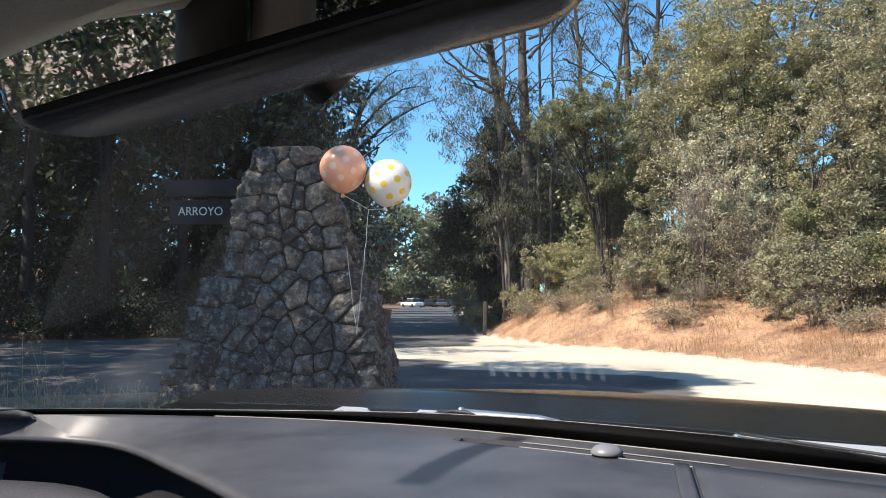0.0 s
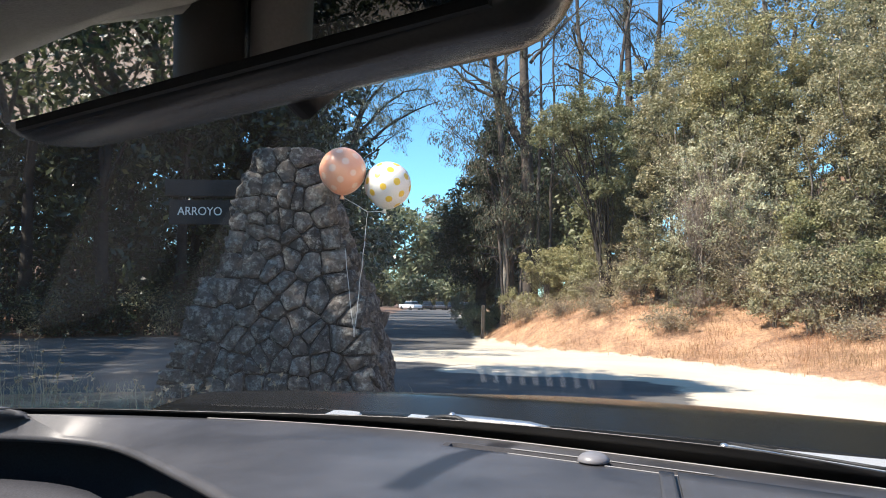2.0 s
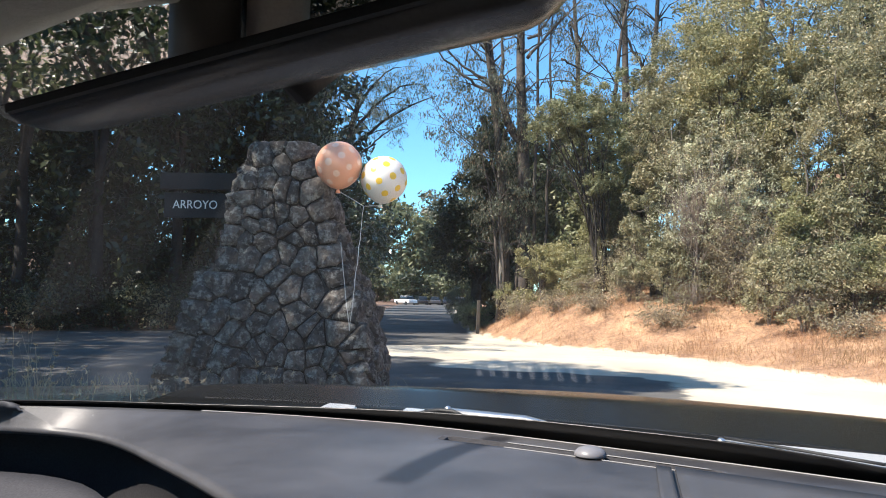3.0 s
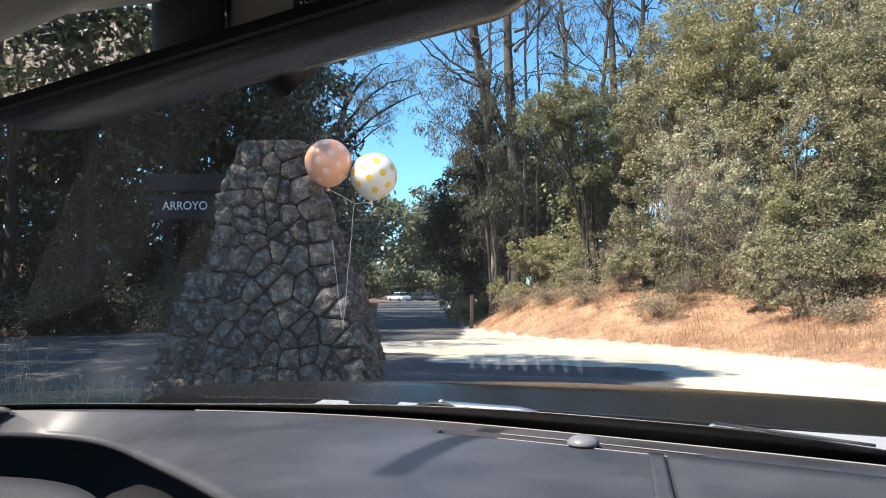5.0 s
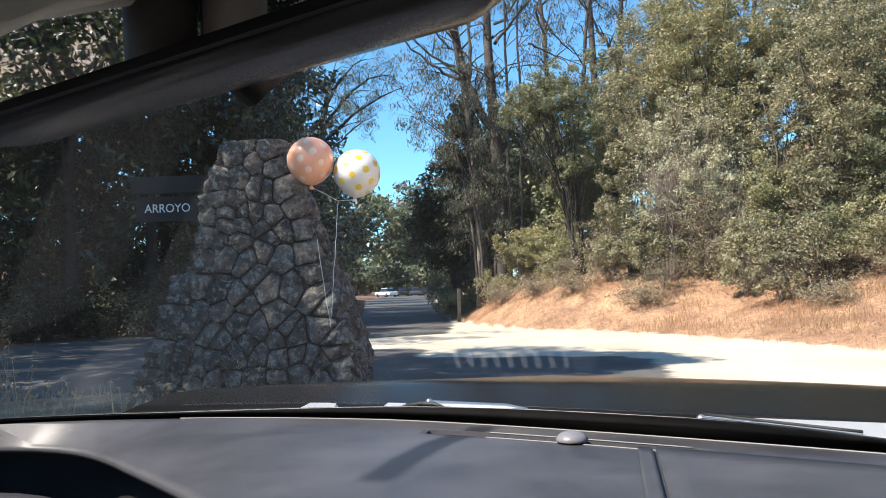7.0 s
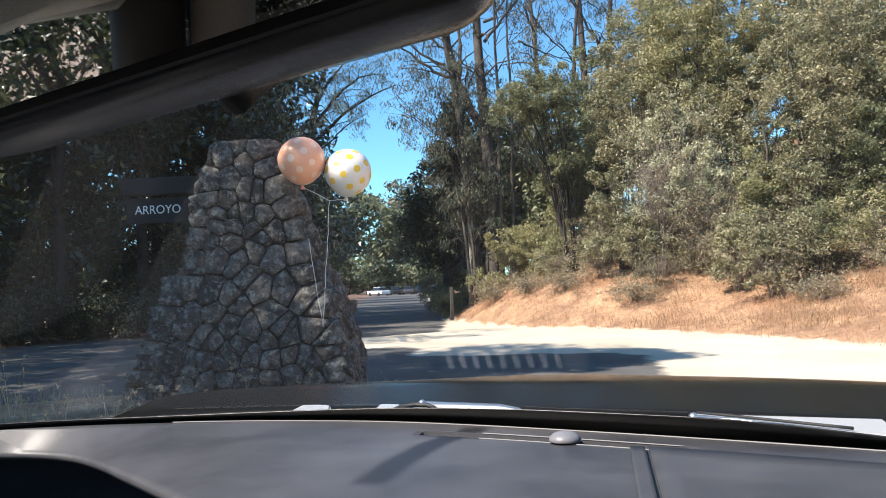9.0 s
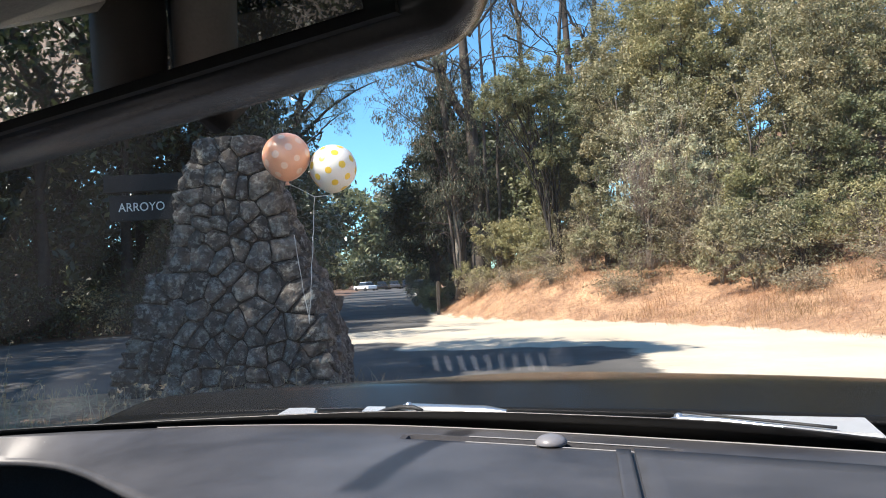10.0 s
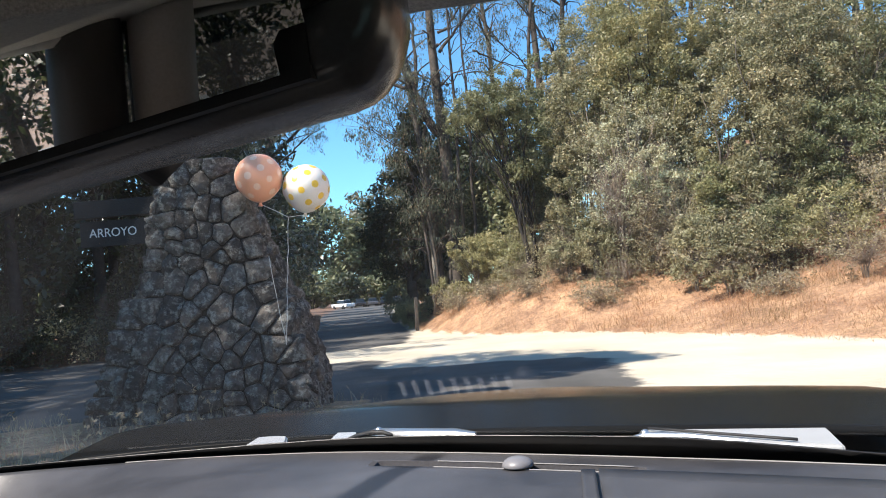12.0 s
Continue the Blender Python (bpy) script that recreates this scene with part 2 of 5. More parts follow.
def tree(name, at, height, crown_r, crown_z, crown_h, clusters, per, leaf, leaf_m, bark_m, label, category="tree",
         trunk_r=0.15, stems=1, lean=(0, 0), spread=0.5, droop=0.0, up=0.5, low=-0.9, group="", hollow=0.45, limbs=9, slim=0.42, grow=1.0, lumps=0):
    """A trunk with limbs that reach into a crown of separate leaf clusters."""
    crown_r, crown_z, crown_h, trunk_r, spread = (k * grow for k in (crown_r, crown_z, crown_h, trunk_r, spread))
    ob = thing(name, pose(*at), label, category, group)
    centre = np.array([lean[0] * crown_z, lean[1] * crown_z, crown_z])
    size = (crown_r, crown_r, crown_h / 2)
    pts = (lumpy_points(clusters, size, lumps, low, hollow) if lumps else blob_points(clusters, size, low, hollow)) + centre
    tubes = []
    for s in range(stems):
        a = 2 * math.pi * s / max(1, stems) + rng.random()
        off = np.array([math.cos(a), math.sin(a), 0]) * (trunk_r * 1.6 if stems > 1 else 0)
        top = centre + np.array([math.cos(a) * crown_r * 0.35 * (stems > 1), math.sin(a) * crown_r * 0.35 * (stems > 1), crown_h * 0.25])
        line, rad = [], []
        for k in range(8):
            f = k / 7
            wob = rng.normal(size=3) * 0.06 * crown_r * f
            line.append(off + (top - off) * np.array([f ** 1.3, f ** 1.3, f]) + wob * np.array([1, 1, 0.3]) + np.array([0, 0, -0.25 * (k == 0)]))
            rad.append(trunk_r * (1.35 - 0.3 * min(1, f * 6)) * (1 - 0.82 * f))
        tubes.append((line, rad))
        picks = pts[rng.choice(len(pts), min(limbs, len(pts)), replace=False)]
        for q in picks:
            f0 = 0.3 + 0.5 * rng.random()
            base = np.array(line[int(f0 * 7)])
            mid = base + (q - base) * 0.5 + np.array([0, 0, 0.12 * crown_h * (rng.random() - 0.3)])
            r0 = trunk_r * (1 - 0.8 * f0) * 0.6
            tubes.append(([base, base * 0.5 + mid * 0.5 + rng.normal(size=3) * 0.05, mid, mid * 0.45 + q * 0.55 + rng.normal(size=3) * 0.06, q], [r0, r0 * 0.85, r0 * 0.65, r0 * 0.45, r0 * 0.2]))
    part("trunk", tubes_mesh("trunk", tubes, bark_m, 6 if trunk_r > 0.1 else 5), None, ob)
    part("crown", quads_mesh("crown", leaf_quads(pts, spread * (0.7 + 0.6 * rng.random(len(pts))), per, leaf, droop, up, slim), leaf_m), None, ob)
    return ob


# ---- ground, road ----
BANK = [(30, -60), (13, -12), (9.6, 4), (8.0, 10), (7.0, 13.7), (4.6, 19.5), (2.0, 22.2), (0.5, 26), (-0.1, 29.5), (-2.2, 60), (-6.0, 150), (-8, 400)]


def side_of(x, y, line):
    """Signed distance to a polyline, positive to the right of its way."""
    best, sign = 1e9, 1
    for (ax, ay), (bx, by) in zip(line, line[1:]):
        dx, dy = bx - ax, by - ay
        f = max(0, min(1, ((x - ax) * dx + (y - ay) * dy) / (dx * dx + dy * dy)))
        px, py = x - ax - f * dx, y - ay - f * dy
        d = math.hypot(px, py)
        if d < best:
            best, sign = d, 1 if dx * py - dy * px < 0 else -1
    return best * sign


FOREST = [(-60, -60), (-22, 0), (-18.5, 12), (-14.8, 21.5), (-11, 24.2), (-8.2, 30), (-8.6, 60), (-17, 150), (-30, 400)]
ISLAND = [(-9.5, 5.0), (-7.0, 8.6), (-2.6, 10.2), (-0.6, 9.4), (0.0, 7.6), (-1.5, 4.5), (-6.0, 2.6), (-9.0, 3.2)]


def smooth_step(a, b, x):
    f = max(0.0, min(1.0, (x - a) / (b - a)))
    return f * f * (3 - 2 * f)


def inside_dist(x, y, poly):
    """Positive inside a closed polygon."""
    ins, best = False, 1e9
    for (ax, ay), (bx, by) in zip(poly, poly[1:] + poly[:1]):
        if (ay > y) != (by > y) and x < (bx - ax) * (y - ay) / (by - ay) + ax:
            ins = not ins
        dx, dy = bx - ax, by - ay
        f = max(0, min(1, ((x - ax) * dx + (y - ay) * dy) / (dx * dx + dy * dy)))
        best = min(best, math.hypot(x - ax - f * dx, y - ay - f * dy))
    return best if ins else -best


def ground_z(x, y):
    s = side_of(x, y, BANK)
    z = 0.0
    if s > 0:
        far = smooth_step(80, 34, y) * 0.85 + 0.15
        steep = 0.40 * min(s, 2.0) * smooth_step(19, 25, y) * smooth_step(9.5, 4.5, s)      # short steep lip beside the road
        z += (0.26 * min(s, 4.2) + 0.55 * max(0, min(s, 45) - 4.2) + steep) * far
    w = -side_of(x, y, FOREST)
    if w > 0:
        z += 0.12 * smooth_step(0, 1.5, w) + 0.05 * max(0, min(w, 8) - 4) + 0.2 * max(0, min(w, 60) - 8)
    z += 0.12 * smooth_step(-0.3, 1.2, inside_dist(x, y, ISLAND))
    return z + 0.03 * noise.noise((x * 0.35, y * 0.35, 0)) * min(1, max(abs(s), 0) / 4 + 0.25)


def axis_steps(lo, hi, a, b, fine, growth=1.22):
    out = list(np.arange(a, b + 1e-6, fine))
    step = fine
    while out[-1] < hi:
        step *= growth
        out.append(out[-1] + step)
    step = fine
    while out[0] > lo:
        step *= growth
        out.insert(0, out[0] - step)
    return out


gx = axis_steps(-1500, 1500, -18, 16, 0.45)
gy = axis_steps(-1500, 3000, -6, 34, 0.45)
g_rows, dry_w, litter_w, tar_shade_w = [], [], [], []
for y in gy:
    row = []
    for x in gx:
        row.append((x, y, ground_z(x, y)))
        s, w = side_of(x, y, BANK), -side_of(x, y, FOREST)
        isl = inside_dist(x, y, ISLAND)
        dry_w.append(max(smooth_step(-0.5, 0.5, s), smooth_step(-0.4, 0.4, isl)))
        litter_w.append(max(smooth_step(-0.6, 0.6, w), smooth_step(3.2, 5.5, s)))
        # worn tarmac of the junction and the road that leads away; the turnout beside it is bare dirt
        # the 4.4 tongue lays tarmac colour on the dirt to paint tree shade
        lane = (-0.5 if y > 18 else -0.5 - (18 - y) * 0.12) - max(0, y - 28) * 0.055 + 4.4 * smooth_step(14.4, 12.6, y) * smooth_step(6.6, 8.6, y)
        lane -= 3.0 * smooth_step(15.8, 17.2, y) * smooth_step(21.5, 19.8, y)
        tar_shade_w.append(smooth_step(0.7, -0.7, x - lane))
    g_rows.append(row)
ground_me = grid_mesh("ground", g_rows, None)
for key, vals in (("dry", dry_w), ("litter", litter_w), ("tar_shade", tar_shade_w)):
    att = ground_me.attributes.new(key, "FLOAT", "POINT")
    att.data.foreach_set("value", np.asarray(vals, np.float32))

gm, nt, gb = material("ground_surface")


def zone(key, scale, soft):
    a = nt.nodes.new("ShaderNodeAttribute")
    a.attribute_name = key
    n = noise_node(nt, scale, 6, 0.7)
    add = nt.nodes.new("ShaderNodeMath")
    add.operation = "MULTIPLY_ADD"
    nt.links.new(n.outputs["Fac"], add.inputs[0])
    add.inputs[1].default_value = 0.9
    nt.links.new(a.outputs["Fac"], add.inputs[2])
    r = ramp_node(nt, add.outputs[0], [(0.95 - soft, (0, 0, 0)), (0.95 + soft, (1, 1, 1))])
    return r.outputs["Color"]


dn1, dn2 = noise_node(nt, 0.5, 6, 0.6), noise_node(nt, 14, 6, 0.75)
dirt = mix_node(nt, 1.0, ramp_node(nt, dn1.outputs["Fac"], [(0.3, (0.49, 0.43, 0.335)), (0.7, (0.66, 0.59, 0.48))]).outputs["Color"],
                ramp_node(nt, dn2.outputs["Fac"], [(0.3, (0.75, 0.74, 0.72)), (0.65, (1.1, 1.1, 1.1))]).outputs["Color"], "MULTIPLY")
tar_shade = mix_node(nt, 1.0, ramp_node(nt, noise_node(nt, 0.8, 5).outputs["Fac"], [(0.3, (0.060, 0.057, 0.054)), (0.7, (0.125, 0.119, 0.112))]).outputs["Color"],
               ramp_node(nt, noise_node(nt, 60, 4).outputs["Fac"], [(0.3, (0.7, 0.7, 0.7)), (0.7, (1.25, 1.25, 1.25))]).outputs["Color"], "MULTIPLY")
straw = mix_node(nt, 1.0, ramp_node(nt, noise_node(nt, 1.3, 6).outputs["Fac"], [(0.3, (0.22, 0.125, 0.08)), (0.7, (0.52, 0.33, 0.20))]).outputs["Color"],
                 ramp_node(nt, noise_node(nt, 9, 8, 0.8).outputs["Fac"], [(0.35, (0.5, 0.47, 0.45)), (0.62, (1.3, 1.27, 1.22))]).outputs["Color"], "MULTIPLY")
litter = mix_node(nt, 1.0, ramp_node(nt, noise_node(nt, 1.1, 6).outputs["Fac"], [(0.3, (0.10, 0.055, 0.035)), (0.7, (0.26, 0.15, 0.09))]).outputs["Color"],
                  ramp_node(nt, noise_node(nt, 30, 6, 0.8).outputs["Fac"], [(0.3, (0.5, 0.5, 0.5)), (0.7, (1.3, 1.3, 1.3))]).outputs["Color"], "MULTIPLY")
colour = mix_node(nt, zone("tar_shade", 1.2, 0.12), dirt, tar_shade)
colour = mix_node(nt, zone("dry", 1.6, 0.12), colour, straw)
colour = mix_node(nt, zone("litter", 1.1, 0.2), colour, litter)
nt.links.new(colour, gb.inputs["Base Color"])
gb.inputs["Roughness"].default_value = 0.9
bump_node(nt, gb, dn2.outputs["Fac"], 0.35, 0.02)
ground_me.materials.append(gm)
tagged(new("ground", ground_me), "pale dirt turnout, shaded tarmac and dry grassy bank", "ground", kind="structure")


# ---- dry grass and stalks ----
def blades(points, height, width, bend=0.35):
    p = np.asarray(points, float)
    n = len(p)
    a = rng.random(n) * 2 * math.pi
    side = np.stack([np.cos(a), np.sin(a), np.zeros(n)], 1)
    h = (height * (0.5 + 0.9 * rng.random(n)))[:, None]
    tip = p + np.stack([rng.normal(size=n) * bend, rng.normal(size=n) * bend, np.ones(n)], 1) * h
    w = width * (0.6 + 0.8 * rng.random(n))[:, None]
    q = np.empty((n, 4, 3))
    q[:, 0], q[:, 1] = p - side * w, p + side * w
    q[:, 2], q[:, 3] = tip + side * w * 0.3, tip - side * w * 0.3
    return q


def scatter(n, x0, x1, y0, y1, keep):
    out = []
    while len(out) < n:
        x, y = rng.uniform(x0, x1), rng.uniform(y0, y1)
        if keep(x, y):
            out.append((x, y, ground_z(x, y) - 0.01))
    return out


def on_bank(x, y):
    s = side_of(x, y, BANK)
    patch = noise.noise((x * 0.8, y * 0.8, 3.0))
    return -0.35 < s < 6.5 and rng.random() < (0.25 + 0.75 * smooth_step(-0.35, 0.7, s + patch * 0.5)) * (0.35 + 0.65 * smooth_step(-0.6, 0.2, patch))


bank_grass = tagged(new("bank_grass", quads_mesh("bank_grass", np.concatenate([blades(scatter(58000, -1, 17, 5, 38, on_bank), 0.085, 0.0045, 0.9), blades(scatter(17000, -1, 17, 5, 38, lambda x, y: noise.noise((x * 0.6, y * 0.6, 11.0)) > 0.02 and on_bank(x, y)), 0.24, 0.0035, 0.35)]), M["grass"])),
                    "sun-bleached golden dry grass on the bank", "dry grass", kind="stuff")
island_grass = tagged(new("island_grass", quads_mesh("island_grass", blades(scatter(1700, -9.5, 0, 2.6, 10.2, lambda x, y: inside_dist(x, y, ISLAND) > 0 and noise.noise((x * 0.9, y * 0.9, 8)) > -0.1), 0.16, 0.004, 0.5), M["stalk"])),
                      "thin dry grass round the stone pier", "dry grass", kind="stuff")


def stalk_tuft(x, y, n, h, spread):
    z = ground_z(x, y)
    b = blades([(x + rng.normal() * spread, y + rng.normal() * spread, z - 0.02) for _ in range(n)], h, 0.004, 0.16)
    return np.concatenate([b, leaf_quads(b[:, 2:].mean(1), 0.025, 7, 0.038, 0, 0, 0.3)])


tufts = [stalk_tuft(x, y, n, h, sp) for x, y, n, h, sp in ((-3.55, 5.3, 22, 0.66, 0.10), (-3.25, 5.2, 12, 0.46, 0.08), (-2.75, 5.6, 10, 0.40, 0.12), (-2.3, 5.9, 8, 0.38, 0.10), (-3.0, 5.0, 12, 0.40, 0.12),
          (-1.9, 6.3, 6, 0.42, 0.08), (-4.0, 5.8, 10, 0.5, 0.12), (-2.0, 5.5, 8, 0.36, 0.12), (-1.4, 6.6, 6, 0.34, 0.1), (-2.5, 5.2, 9, 0.42, 0.10), (-3.7, 4.9, 12, 0.5, 0.1), (-2.2, 4.9, 10, 0.42, 0.12), (-1.7, 5.2, 8, 0.36, 0.1))]
tagged(new("dry_weeds", quads_mesh("dry_weeds", np.concatenate(tufts), M["stalk"])), "tall pale dry weed stalks with seed heads", "weeds", kind="stuff")


# ---- trees and shrubs of the sunlit hillside ----
def on_hill(x, y, dz=0.0):
    return (x, y, ground_z(x, y) + dz)


LEAFY = {"deep": ("live_oak", "dense dark-green live oak with small leathery leaves"), "oak": ("live_oak", "grey-green live oak on the steep bank"),
         "bright": ("shrub", "yellow-green leafy shrub on the bank"), "olive": ("shrub", "dusty olive-green shrub on the slope"),
         "pale": ("shrub", "bleached pale-leaved shrub hung with dry growth"), "dry": ("shrub", "half-dry brownish shrub above the grass")}
# deep plants at x 9 to 14 put the slope's shaded hollows into leaf colour
LOW_PLANTS = ((2.1, 27.8, 1.0, 1.2, 2.2, "bright"), (3.2, 26.4, 0.94, 1.2, 2.2, "bright"), (1.3, 28.6, 0.8, 0.8, 1.5, "bright"), (5.2, 23.6, 1.09, 3.2, 3.1, "oak"), (4.7, 23.4, 0.98, 1.5, 2.0, "olive"),
              (5.4, 22.8, 0.79, 1.3, 1.7, "oak"), (7.1, 22.1, 1.04, 3.2, 2.6, "pale"), (6.7, 23.1, 0.91, 4.3, 2.2, "olive"), (7.4, 21.6, 0.94, 1.8, 2.0, "dry"),
              (7.9, 18.9, 0.92, 1.0, 2.5, "oak"), (9.4, 19.8, 0.98, 1.1, 2.3, "deep"), (8.6, 21.2, 1.02, 2.5, 1.9, "bright"), (7.5, 20.1, 0.72, 1.2, 2.1, "olive"),
              (10.8, 20.3, 1.02, 1.2, 2.0, "deep"), (-0.5, 31.4, 0.75, 0.8, 1.6, "bright"), (-0.9, 36.0, 1.0, 1.1, 2.2, "oak"), (0.5, 32.6, 0.9, 0.9, 1.9, "bright"), (2.6, 30.2, 1.1, 0.9, 1.8, "deep"), (3.9, 28.6, 1.0, 0.9, 1.8, "deep"), (3.3, 27.3, 1.1, 1.8, 2.4, "bright"), (4.7, 26.6, 1.1, 1.7, 2.6, "oak"))
HIGH_PLANTS = ((6.5, 27.2, 1.92, 6.7, 4.0, "olive"), (8.1, 25.8, 1.96, 5.9, 4.3, "bright"), (9.7, 25.2, 1.85, 5.8, 4.1, "bright"), (8.3, 24.1, 1.44, 4.3, 2.9, "oak"),
               (6.3, 25.1, 1.27, 5.0, 2.1, "pale"), (5.6, 28.3, 1.10, 7.5, 2.6, "deep"), (10.7, 22.8, 2.01, 5.3, 4.0, "olive"), (11.7, 21.2, 1.94, 5.1, 3.7, "oak"),
               (10.1, 20.4, 1.45, 3.1, 2.6, "oak"), (11.3, 19.8, 1.19, 2.6, 3.1, "deep"), (9.6, 22.6, 1.29, 4.1, 3.0, "oak"))
OUTER_PLANTS = ((13.3, 20.5, 2.22, 3.6, 4.4, "deep"), (12.5, 19.3, 1.53, 1.2, 3.1, "deep"), (8.6, 26.7, 2.64, 8.8, 3.5, "bright"), (12.0, 24.6, 2.77, 7.2, 3.4, "olive"),
                (13.9, 22.9, 2.26, 5.7, 3.3, "oak"), (15.6, 18.6, 2.4, 3.4, 4.6, "olive"))
tree("live_oak", on_hill(3.95, 25.6), 6, 1.85, 5.2, 3.7, 270, 120, 0.086, M["deep_leaf"], M["shade_bark"], LEAFY["deep"][1], trunk_r=0.085, stems=2, spread=0.22, up=0.8, low=-0.7, hollow=0.6, lean=(-0.20, 0), limbs=14, lumps=11)
tree("live_oak", on_hill(3.8, 25.4), 4, 1.0, 3.5, 2.2, 110, 130, 0.08, M["deep_leaf"], M["shade_bark"], "small green live oak leaning from the bank", trunk_r=0.06, stems=2, spread=0.21, up=0.8, low=-0.7, hollow=0.6, limbs=10, lumps=5)
for x, y, cr, cz, ch, m in LOW_PLANTS + HIGH_PLANTS + OUTER_PLANTS:
    kind_name, words = LEAFY[m]
    tall = cz > 3.0
    top, foot = cz + ch / 2, -0.22 * (cz + ch / 2) if cz < 2.7 else 0.12 * cz     # growth reaches down to the grass
    cz, ch = (top + foot) / 2 + 0.05, top - foot
    tree(kind_name, on_hill(x, y), cz, cr, cz, ch, int((16 if tall else 29) * cr * ch), 80 if m in ("pale", "dry") else 104, 0.096 if tall else 0.084, M[m + "_leaf"], M["twig" if m in ("pale", "dry") else "bark"], words, "tree" if kind_name == "live_oak" else "shrub",
         trunk_r=0.012 + 0.012 * cz, stems=2 if tall else 4, spread=0.21 if cr < 1.3 else 0.29, up=0.8, low=-0.95, hollow=0.6, limbs=12, lumps=max(4, int(2.6 * cr * ch ** 0.5)))
for x, y, h, cr, z, m in ((18.3, 29.1, 12.7, 5.2, 8.5, "olive"), (12.5, 34.0, 12.7, 4.7, 8.0, "oak"), (9.0, 33.0, 9.9, 3.4, 5.5, "deep"), (15.5, 31.0, 11.7, 3.4, 6.5, "deep"), (5.4, 29.0, 6.0, 2.2, 3.2, "deep"), (3.4, 30.5, 5.0, 2.0, 2.6, "deep"), (9.6, 28.6, 6.0, 2.8, 3.2, "deep"), (13.4, 26.0, 6.0, 3.0, 3.4, "deep")):
    tree("live_oak", on_hill(x, y), h, cr, z, h, 200, 56, 0.19, M[m + "_leaf"], M["bark"], "dark oak filling the hillside behind the shrubs", trunk_r=0.18, stems=2, spread=0.5, up=0.8, hollow=0.45, lumps=9)
# dry brush: bare twigs with few leaves
for x, y, r, h, m, per in ((6.2, 19.2, 1.5, 2.2, "dry_leaf", 34), (7.0, 18.6, 1.3, 2.6, "pale_leaf", 30), (5.6, 20.6, 1.4, 3.4, "dry_leaf", 34), (8.4, 18.0, 1.3, 1.8, "dry_leaf", 34), (6.9, 20.8, 1.6, 4.2, "pale_leaf", 26), (10.6, 16.0, 1.4, 1.6, "dry_leaf", 30), (5.9, 22.0, 1.5, 4.6, "dry_leaf", 30)):
    tree("dry_brush", on_hill(0.19 + (x - 0.19) * 1.18, -1.2 + (y + 1.2) * 1.18), h, r, h * 0.55, h, 100, int(per * 1.5), 0.07, M[m], M["twig"], "tangle of dry grey-brown brush", "brush", trunk_r=0.025, stems=7, spread=0.23, up=0.9, low=-1, hollow=0.2, limbs=14, group="dry brush on the bank", grow=1.18)


r = random.Random(9)
for i in range(15):
    f = i / 14
    x, y = 12.4 - 9.8 * f + r.gauss(0, 0.3), 14.6 + 14.2 * f ** 0.9 + r.gauss(0, 0.4)
    m, bark, nm = (("dry_leaf", "twig", "dry_brush"), ("olive_leaf", "bark", "shrub"), ("bright_leaf", "bark", "shrub"))[(0, 1, 0, 2, 1)[i % 5]]
    tree(nm, on_hill(x, y), 2, 1.25, 0.95, 2.1, 80, 60 if nm == "dry_brush" else 90, 0.07, M[m], M[bark], "low brush along the upper edge of the bank", "brush", trunk_r=0.03, stems=6, spread=0.25, up=0.9, low=-1, hollow=0.25, limbs=10, group="brush along the bank")

for x, y, h, m in ((6.2, 22.4, 4.4, "pale_leaf"), (7.2, 22.2, 4.0, "dry_leaf"), (6.8, 23.4, 5.2, "pale_leaf"), (7.7, 21.4, 2.8, "dry_leaf")):
    tree("dry_brush", on_hill(x, y), h, 1.35, h * 0.52, h * 1.05, 100, 52, 0.065, M[m], M["twig"], "tall tangle of bleached dry brush", "brush", trunk_r=0.03, stems=9, spread=0.28, up=0.9, low=-1, hollow=0.45, limbs=26, group="dry brush on the bank")

for x, y, h, m in ((9.4, 15.6, 1.3, "dry_leaf"), (7.4, 18.3, 1.4, "dry_leaf"), (5.3, 21.4, 1.3, "oak_leaf"), (4.0, 23.0, 0.9, "dry_leaf"), (10.8, 13.4, 1.2, "olive_leaf"), (3.0, 24.6, 1.0, "olive_leaf"), (7.9, 16.6, 0.6, "dry_leaf"), (11.6, 11.8, 1.0, "dry_leaf"), (1.9, 24.8, 0.7, "dry_leaf"), (2.9, 23.0, 0.6, "dry_leaf"), (0.9, 26.6, 0.8, "dry_leaf"), (4.6, 21.0, 0.6, "dry_leaf")):
    tree("dry_brush", on_hill(x + 0.45, y + 0.45), h, 0.5 + 0.6 * h, h * 0.5, h * 1.2, 70, 34, 0.06, M[m], M["twig"], "low ragged brush on the dry grass", "brush", trunk_r=0.012, stems=8, spread=0.2, up=0.9, low=-1, hollow=0.2, limbs=16, group="brush along the bank")

# ---- eucalyptus group ----
def bend(a, b, c, f):
    """A point of the smooth curve from a past b to c."""
    a, b, c = Vector(a), Vector(b), Vector(c)
    ctrl = b * 2 - (a + c) * 0.5
    return a * (1 - f) ** 2 + ctrl * 2 * f * (1 - f) + c * f * f


